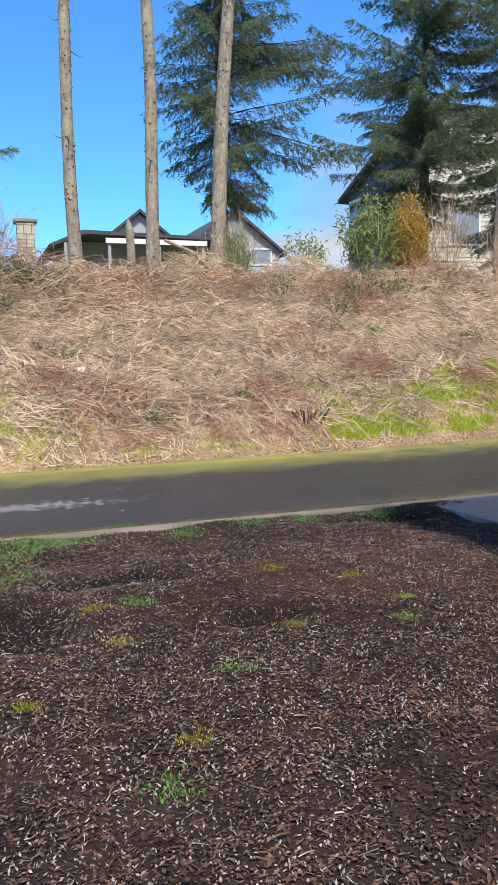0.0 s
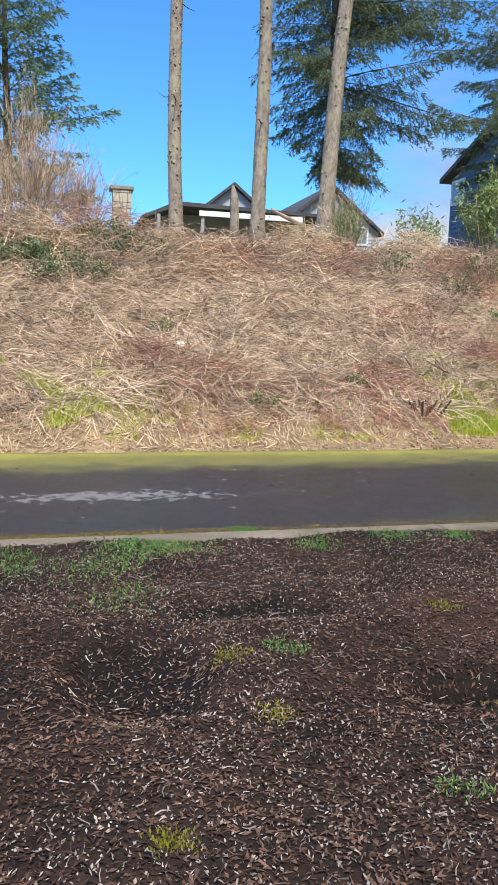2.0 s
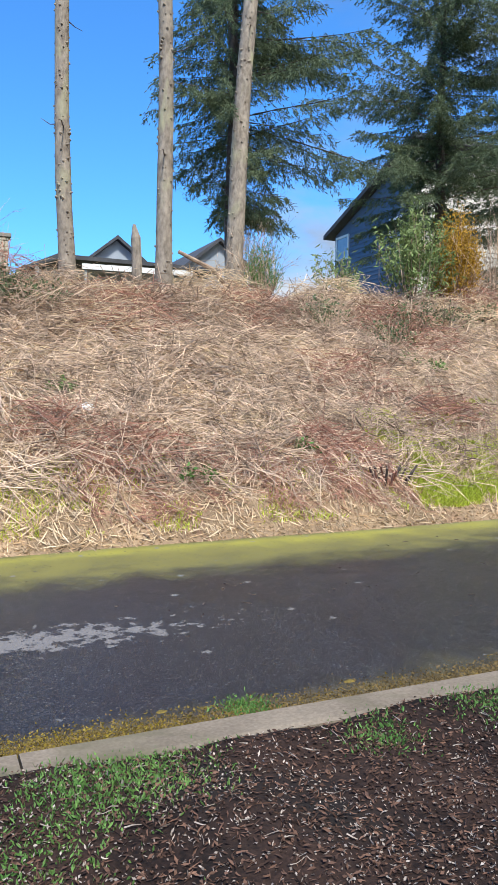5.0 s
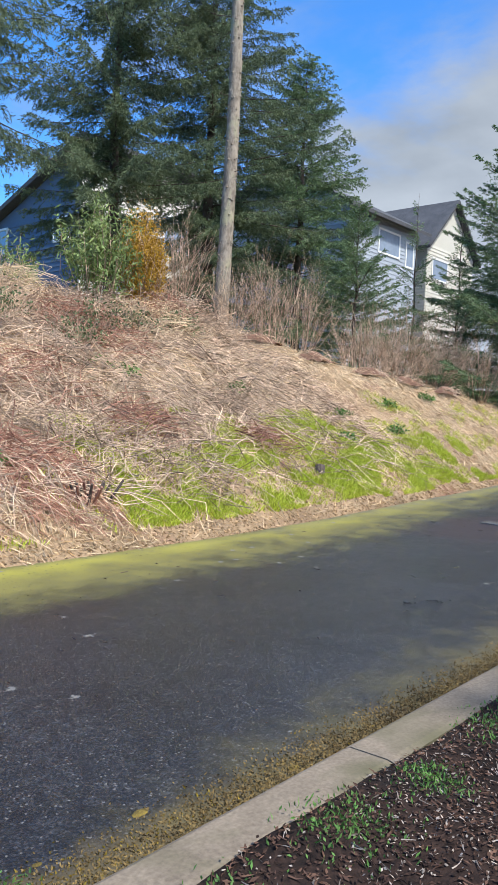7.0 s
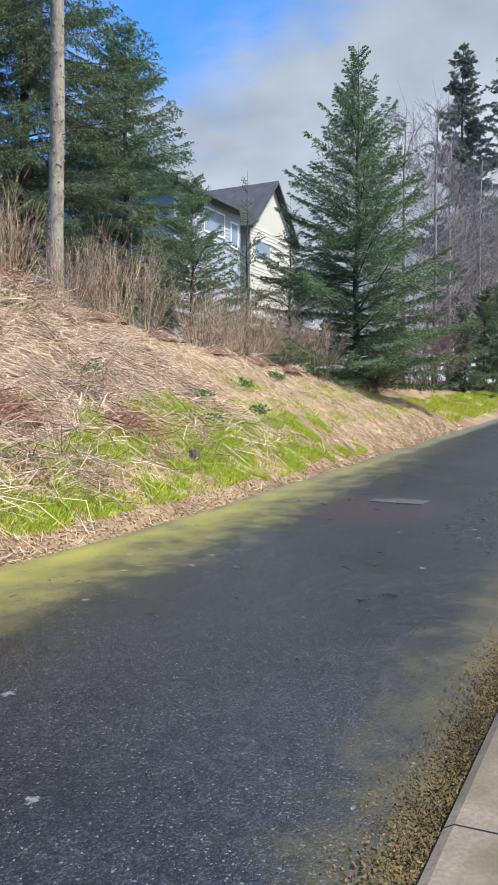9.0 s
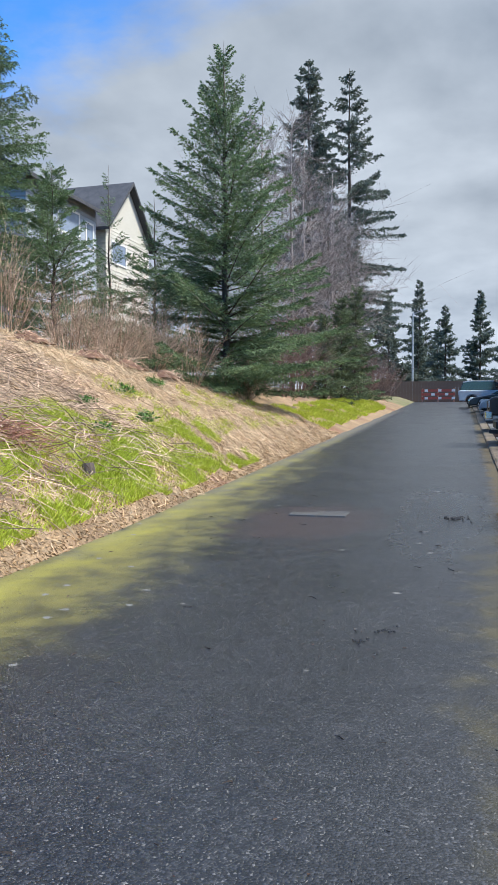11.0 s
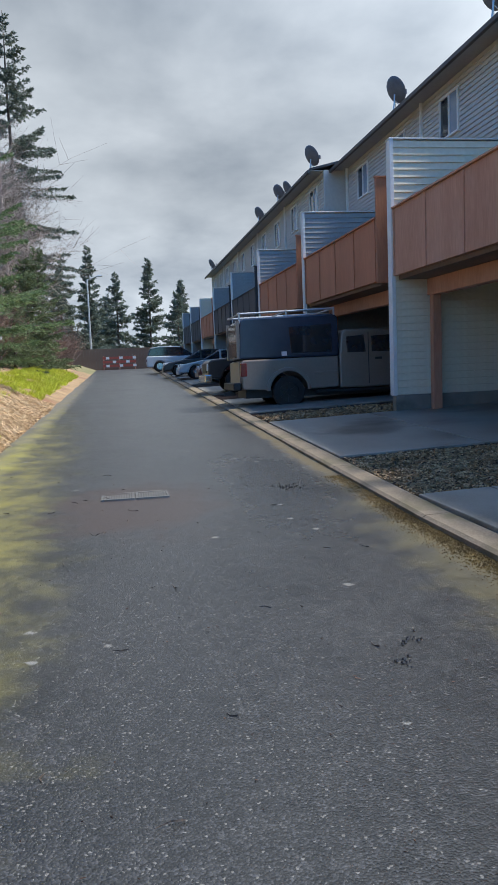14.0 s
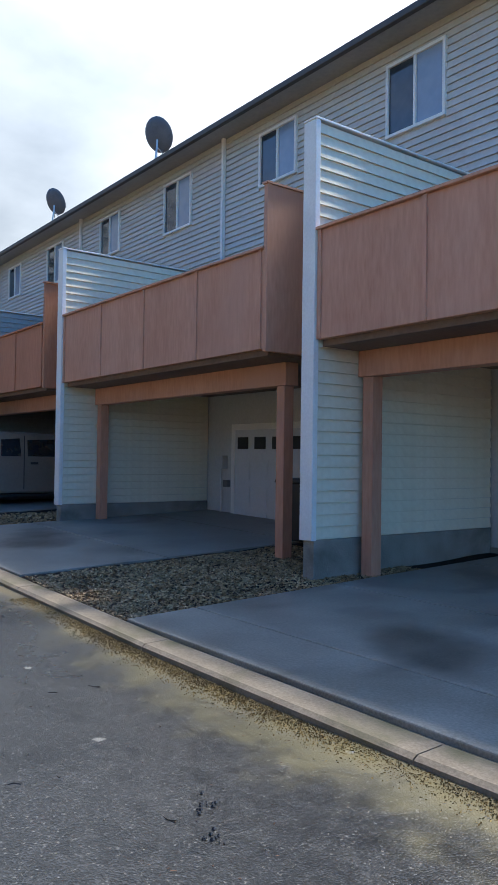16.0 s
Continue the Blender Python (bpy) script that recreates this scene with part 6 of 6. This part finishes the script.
def snag():
    z = float(land_z(3.9, 19.6))
    t = thing("tree_stump", pose(3.95, 19.6, z - 0.2), "broken grey dead tree stub beside a trunk", "stump")
    part("trunk", MB().tube([(0, 0, 0), (0.02, 0, 0.8), (0.0, 0, 1.35), (-0.04, 0.0, 1.62)], [0.12, 0.11, 0.10, 0.03], 9), M_BARK, t)
    l = thing("fallen_log", pose(4.9, 19.4, float(land_z(4.9, 19.4)) + 0.75), "pale broken log leaning on the brush", "log")
    part("trunk", MB().tube([(-0.1, 0, 0.15), (0.7, 0.1, -0.15), (1.3, 0.1, -0.75)], [0.04, 0.055, 0.06], 8), M_TWIG, l)
    s = thing("tree_stump", pose(6.05, 13.4, float(land_z(6.05, 13.4)) - 0.05), "low rotten stump bristling with cut stems", "stump")
    rs = np.random.RandomState(9)
    for k in range(34):
        a, r = rs.uniform(0, 6.28), rs.uniform(0, 0.22)
        d = Vector((math.cos(a) * 0.5, math.sin(a) * 0.5 - 0.2, 1)).normalized()
        b = Vector((math.cos(a) * r * 1.4, math.sin(a) * r, 0))
        part("cut_stem", MB().tube([b, b + d * rs.uniform(0.18, 0.34)], [0.022, 0.016], 5), M_REDTWIG if k % 2 else M_BARK_D, s)
    g = thing("tree_stump", pose(11.08, 13.5, float(land_z(11.08, 13.5)) - 0.03, 0, 20, 40), "small cut stump in the grass", "stump")
    part("trunk", MB().tube([(0, 0, 0), (0, 0, 0.2)], [0.11, 0.09], 10), M_BARK_D, g)


snag()


def crest_roots():
    """Torn root overhangs at the top of the bare bank."""
    rs = np.random.RandomState(31)
    for k, (x, y) in enumerate(((16.5, 17.9), (18.4, 17.3), (20.0, 17.1), (22.0, 16.8), (15.0, 18.6))):
        z = float(land_z(x, y))
        t = thing("root_mass", pose(x, y, z - 0.02), "torn clump of roots and red soil at the bank's edge", "roots", "root clumps on the bank")
        mb = MB()
        n = 12
        for i in range(n):
            for j in range(7):
                u, v = i / (n - 1) * 2 - 1, j / 6
                q = noise.noise(Vector((u * 3 + k, v * 3, k * 1.7))) * 0.08
                mb.v.append((u * 0.75, -0.42 + 0.62 * v + q, 0.24 * math.sin(math.pi * min(v * 1.15, 1)) * (1 - u * u) + q))
        for i in range(n - 1):
            for j in range(6):
                a = i * 7 + j
                mb.f.append((a, a + 1, a + 8, a + 7))
        part("soil", mb, M_ROOTSOIL, t, smooth=True)
        m = 60
        b = np.column_stack([rs.uniform(-0.7, 0.7, m), rs.uniform(-0.4, 0.1, m), rs.uniform(0.05, 0.25, m)])
        e = b + np.column_stack([rs.normal(0, 0.3, m), rs.uniform(-0.45, 0.05, m), rs.uniform(-0.45, 0.1, m)])
        sticks("roots", b, e, 0.009, M_TWIG, t, kind="stuff", bend=0.12, rng=rs)


M_ROOTSOIL = mat("red_brown_root_soil", (0.07, 0.03, 0.018), (0.22, 0.12, 0.07), scale=4, rough=0.95, bump=0.8, fine=22, bump_dist=0.03)
crest_roots()

# ---- mulch by the kerb ----


def mulch():
    rs = np.random.RandomState(88)

    def chips(name, n, x0, x1, y0, y1, length, radius, material, label, dens=None):
        p = spread(rs, n, x0, x1, y0, y1)
        if dens is not None:
            p = p[rs.uniform(0, 1, len(p)) < dens(p)]
        b, t = lying(rs, p, length, 0.004, 0.018)
        sticks(name, b, t, rs.uniform(*radius, len(p)), material, kind="stuff", label=label, category="mulch", bend=0.06, rng=rs)

    def flakes(name, n, length, width, material, label, dens):
        p = spread(rs, n, -3.4, 5.2, 1.2, 7.42)
        p = p[rs.uniform(0, 1, len(p)) < dens(p)]
        b, t = lying(rs, p, length, 0.006, 0.012)
        side = rs.normal(0, 0.45, (len(p), 3)) + np.array([0, 0, 1.0])
        blades(name, b, t, rs.uniform(*width, len(p)), material, kind="stuff", label=label, category="mulch", side=side)

    ramp = lambda p: np.clip(1.3 - 0.11 * p[:, 1], 0.55, 1) * (1 - 0.65 * np.clip(pits(p[:, 0], p[:, 1], True), 0, 1))
    bare = lambda p: 0.25 + 0.75 * ((np.sin(p[:, 0] * 2.3 + 0.6 * np.sin(p[:, 1] * 3)) + np.sin(p[:, 1] * 2.1 + 1.1)) > -0.55)
    flakes("bark_mulch", 170000, (0.010, 0.042), (0.002, 0.008), M_CHIP, "dark brown bark mulch strewn with chips", ramp)
    flakes("wood_chips", 105000, (0.006, 0.023), (0.002, 0.006), M_CHIP_L, "pale grey wood chips among the bark mulch", lambda p: ramp(p) * bare(p))
    chips("bark_mulch", 9000, -3.4, 5.2, 1.2, 7.4, (0.015, 0.055), (0.002, 0.005), M_CHIP, "dark brown bark slivers in the mulch")
    chips("wood_chips", 2600, -3.4, 5.2, 1.2, 7.4, (0.015, 0.07), (0.002, 0.004), M_CHIP_L, "pale wood slivers in the mulch")
    chips("bark_mulch", 5000, 10.2, 12.95, 3.0, 7.4, (0.02, 0.05), (0.002, 0.005), M_LEAFLITTER, "brown mulch and dead leaves in a bed between driveways")
    p = spread(rs, 14000, 10.2, 12.95, 3.0, 7.4)
    b, t = lying(rs, p, (0.03, 0.07), 0.01, 0.02)
    blades("dead_leaves", b, t, 0.012, M_LEAFLITTER, kind="stuff", label="dead brown leaves in a mulch bed", category="leaves")
    p = spread(rs, 2500, 18.5, 20.2, 3.6, 7.4)
    b, t = lying(rs, p, (0.04, 0.1), 0.02, 0.03)
    blades("dead_leaves", b, t, 0.02, M_LEAFLITTER, kind="stuff", label="dead brown leaves between driveways", category="leaves")
    # leaf litter and small weeds by the kerb
    for k, (x, y, r, n) in enumerate(((1.45, 7.86, 0.14, 260), (0.4, 7.1, 0.3, 420), (0.75, 7.25, 0.3, 300), (-0.6, 7.0, 0.35, 420), (1.9, 7.2, 0.2, 160), (2.6, 7.25, 0.22, 160), (-1.4, 6.8, 0.4, 420), (0.1, 6.7, 0.3, 200), (4.1, 7.2, 0.25, 200), (3.2, 7.2, 0.16, 120), (1.0, 5.0, 0.12, 60), (0.62, 2.6, 0.1, 60), (0.2, 6.1, 0.25, 120), (-1.0, 6.2, 0.3, 200), (1.2, 3.6, 0.1, 40), (2.4, 3.9, 0.08, 40), (-2.2, 6.5, 0.5, 420))):
        n = n * 3
        p = np.array([x, y]) + rs.normal(0, r * 0.55, (n, 2))
        b = on_land(p)
        b[:, 2] = np.where(p[:, 1] > KERB1, road_z(p[:, 0]), b[:, 2])
        t = b + np.column_stack([rs.normal(0, 0.012, n), rs.normal(0, 0.012, n), rs.uniform(0.005, 0.03, n)])
        blades("weeds", b, t, 0.005, M_WEED, kind="stuff", label="small green weeds sprouting by the kerb", category="weeds")
    for k, (x, y, r) in enumerate(((0.75, 4.35, 0.10), (2.15, 5.5, 0.1), (2.6, 5.0, 0.08), (0.8, 2.9, 0.08), (1.75, 4.1, 0.09), (0.66, 4.95, 0.12), (2.7, 4.4, 0.08), (0.15, 3.5, 0.08))):
        n = 220
        p = np.array([x, y]) + rs.normal(0, r * 0.5, (n, 2))
        b = on_land(p)
        t = b + np.column_stack([rs.normal(0, 0.008, n), rs.normal(0, 0.008, n), rs.uniform(0.008, 0.025, n)])
        blades("moss_tuft", b, t, 0.004, M_MOSSLEAF, kind="stuff", label="tuft of yellow-green moss in the mulch", category="moss")


M_MOSSLEAF = leafy("moss_fronds", (0.16, 0.15, 0.015), (0.34, 0.31, 0.05))
mulch()


def gutter_moss():
    """Golden moss cushions and brown debris along the gutter."""
    rs = np.random.RandomState(12)
    for k in range(60):
        x = rs.normal(0.3, 1.0)
        y = KERB1 + abs(rs.normal(0.03, 0.14))
        s = rs.uniform(0.012, 0.03)
        mb = MB()
        for i in range(4):
            q = i / 3
            for j in range(9):
                a = 2 * math.pi * j / 9
                r = s * math.cos(q * 1.5) * (1 + 0.25 * rs.uniform(-1, 1))
                mb.v.append((r * math.cos(a) * 1.5, r * math.sin(a), s * 0.5 * math.sin(q * 1.5)))
        for i in range(3):
            for j in range(9):
                mb.f.append((i * 9 + j, i * 9 + (j + 1) % 9, (i + 1) * 9 + (j + 1) % 9, (i + 1) * 9 + j))
        mb.f.append(tuple(27 + j for j in range(9)))
        ob = part("moss_cushion", mb, M_MOSS, None, smooth=True, m=pose(x, y, float(road_z(x)) - 0.003))
        tagged(ob, "golden brown moss cushion in the gutter", "moss", "moss in the gutter")
    n = 12000
    p = np.column_stack([rs.normal(0.1, 0.9, n), KERB1 + np.abs(rs.normal(0.0, 0.12, n))])
    b = np.column_stack([p, road_z(p[:, 0]) - 0.002])
    t = b + np.column_stack([rs.normal(0, 0.01, n), rs.normal(0, 0.01, n), rs.uniform(0.004, 0.02, n)])
    blades("gutter_moss", b, t, 0.005, M_GOLDMOSS, kind="stuff", label="golden moss growing in the gutter", category="moss")
    n = 50000
    p = np.column_stack([rs.uniform(-3, 12, n), KERB1 + np.abs(rs.normal(0.02, 0.11, n))])
    b = np.column_stack([p, road_z(p[:, 0]) + rs.uniform(-0.004, 0.008, n)])
    t = b + np.column_stack([rs.normal(0, 0.008, n), rs.normal(0, 0.008, n), rs.uniform(0.003, 0.012, n)])
    blades("gutter_moss", b, t, 0.005, M_GUTTERMOSS, kind="stuff", label="brown moss and grit along the gutter", category="moss")
    # grit, twigs and pale spots on the asphalt
    n = 1500
    p = np.column_stack([rs.uniform(-3, 18, n), rs.uniform(7.8, 12.4, n)])
    b = np.column_stack([p, road_z(p[:, 0]) + 0.002])
    t = b + rs.normal(0, 0.008, (n, 3)) * np.array([1, 1, 0.2])
    sticks("road_grit", b, t, 0.003, M_CHIP, kind="stuff", label="loose grit scattered over the asphalt", category="grit")
    n = 90
    p = np.column_stack([rs.uniform(-2, 14, n), rs.uniform(8.2, 12.2, n)])
    a, L = rs.uniform(0, 3.14, n), rs.uniform(0.02, 0.11, n)
    b = np.column_stack([p, road_z(p[:, 0]) + 0.005])
    e = p + np.column_stack([np.cos(a), np.sin(a)]) * L[:, None]
    t = np.column_stack([e, road_z(e[:, 0]) + 0.008])
    sticks("road_twigs", b, t, 0.005, M_BARK_D, kind="stuff", label="small dark twigs lying on the asphalt", category="twigs", bend=0.1, rng=rs)


M_GOLDMOSS = leafy("golden_moss_fronds", (0.16, 0.11, 0.012), (0.34, 0.25, 0.03))
M_GUTTERMOSS = mat("brown_gutter_moss", (0.07, 0.045, 0.015), (0.22, 0.15, 0.05), scale=2, rough=1.0, bump=0, fine=12, vary=0.4)
gutter_moss()


def litter_bag():
    t = thing("plastic_bag", pose(2.02, 15.1, float(land_z(2.02, 15.1)) + 0.02), "small crumpled white plastic bag on the bank", "litter")
    rs = np.random.RandomState(3)
    mb = MB()
    for i in range(6):
        for j in range(12):
            p = math.pi * i / 5
            a = 2 * math.pi * j / 12
            r = 0.12 * (1 + 0.45 * rs.uniform(-1, 1))
            mb.v.append((r * math.sin(p) * math.cos(a), r * math.sin(p) * math.sin(a) * 0.8, 0.07 + r * 0.7 * math.cos(p)))
    for i in range(5):
        for j in range(12):
            mb.f.append((i * 12 + j, i * 12 + (j + 1) % 12, (i + 1) * 12 + (j + 1) % 12, (i + 1) * 12 + j))
    part("film", mb, M_TRIM, t)


litter_bag()


def pothole():
    """A broken patch of asphalt with loose black crumbs in the wet."""
    rs = np.random.RandomState(6)
    t = thing("pothole_rubble", pose(11.5, 8.5, float(road_z(11.5))), "loose black asphalt crumbs in a small pothole", "rubble")
    for k in range(60):
        a, r = rs.uniform(0, 6.283), abs(rs.normal(0, 0.13))
        s = rs.uniform(0.006, 0.016)
        c = Vector((math.cos(a) * r * 1.3, math.sin(a) * r, 0.004))
        part("crumb", MB().tube([c, c + Vector((rs.normal(0, 0.3) * s, rs.normal(0, 0.3) * s, s))], [s * 1.2, s * 0.6], 5), M_BLACK, t)
    for k, (x, y) in enumerate(((6.3, 9.05), (6.6, 8.9))):
        d = thing("pothole_rubble", pose(x, y, float(road_z(x)), 0, 0, 40), "loose black crumbs lying on the asphalt", "rubble")
        for j in range(14):
            s = rs.uniform(0.004, 0.011)
            c = Vector((rs.normal(0, 0.04), rs.normal(0, 0.04), 0.003))
            part("crumb", MB().tube([c, c + Vector((0, 0, s))], [s * 1.2, s * 0.6], 5), M_BLACK, d)


pothole()


def fallen_branches():
    """Single pale branches lying loose over the bank, forked and crooked."""
    rs = np.random.RandomState(19)
    for k in range(46):
        x, y = rs.uniform(-3.5, 14.5), rs.uniform(14.2, 19.0)
        if x > 7 and y < 15.2:
            y += 1.6
        a = rs.uniform(0, 6.283)
        L = rs.uniform(0.7, 1.9)
        pts, rad = [], []
        z0 = float(land_z(x, y))
        for j in range(6):
            q = j / 5
            px = x + math.cos(a + 0.35 * math.sin(q * 3 + k)) * L * q
            py = y + math.sin(a + 0.35 * math.sin(q * 3 + k)) * L * q
            pts.append((px - x, py - y, float(land_z(px, py)) - z0 + 0.06 + 0.16 * q * rs.uniform(0.3, 1)))
            rad.append(0.017 * (1.1 - 0.85 * q))
        t = thing("fallen_branch", pose(x, y, z0), "pale crooked dead branch lying on the bank", "branch", "dead branches on the bank")
        part("stem", MB().tube(pts, rad, 6), (M_STRAW, M_TWIG)[k % 2], t, smooth=True)
        for j in (2, 3):
            p = Vector(pts[j])
            d = Vector((math.cos(a + 0.8 - j * 0.6), math.sin(a + 0.8 - j * 0.6), 0.35)) * rs.uniform(0.2, 0.5)
            part("side_twig", MB().tube([p, p + d * 0.5, p + d], [0.008, 0.006, 0.003], 5), (M_STRAW, M_TWIG)[k % 2], t)


fallen_branches()
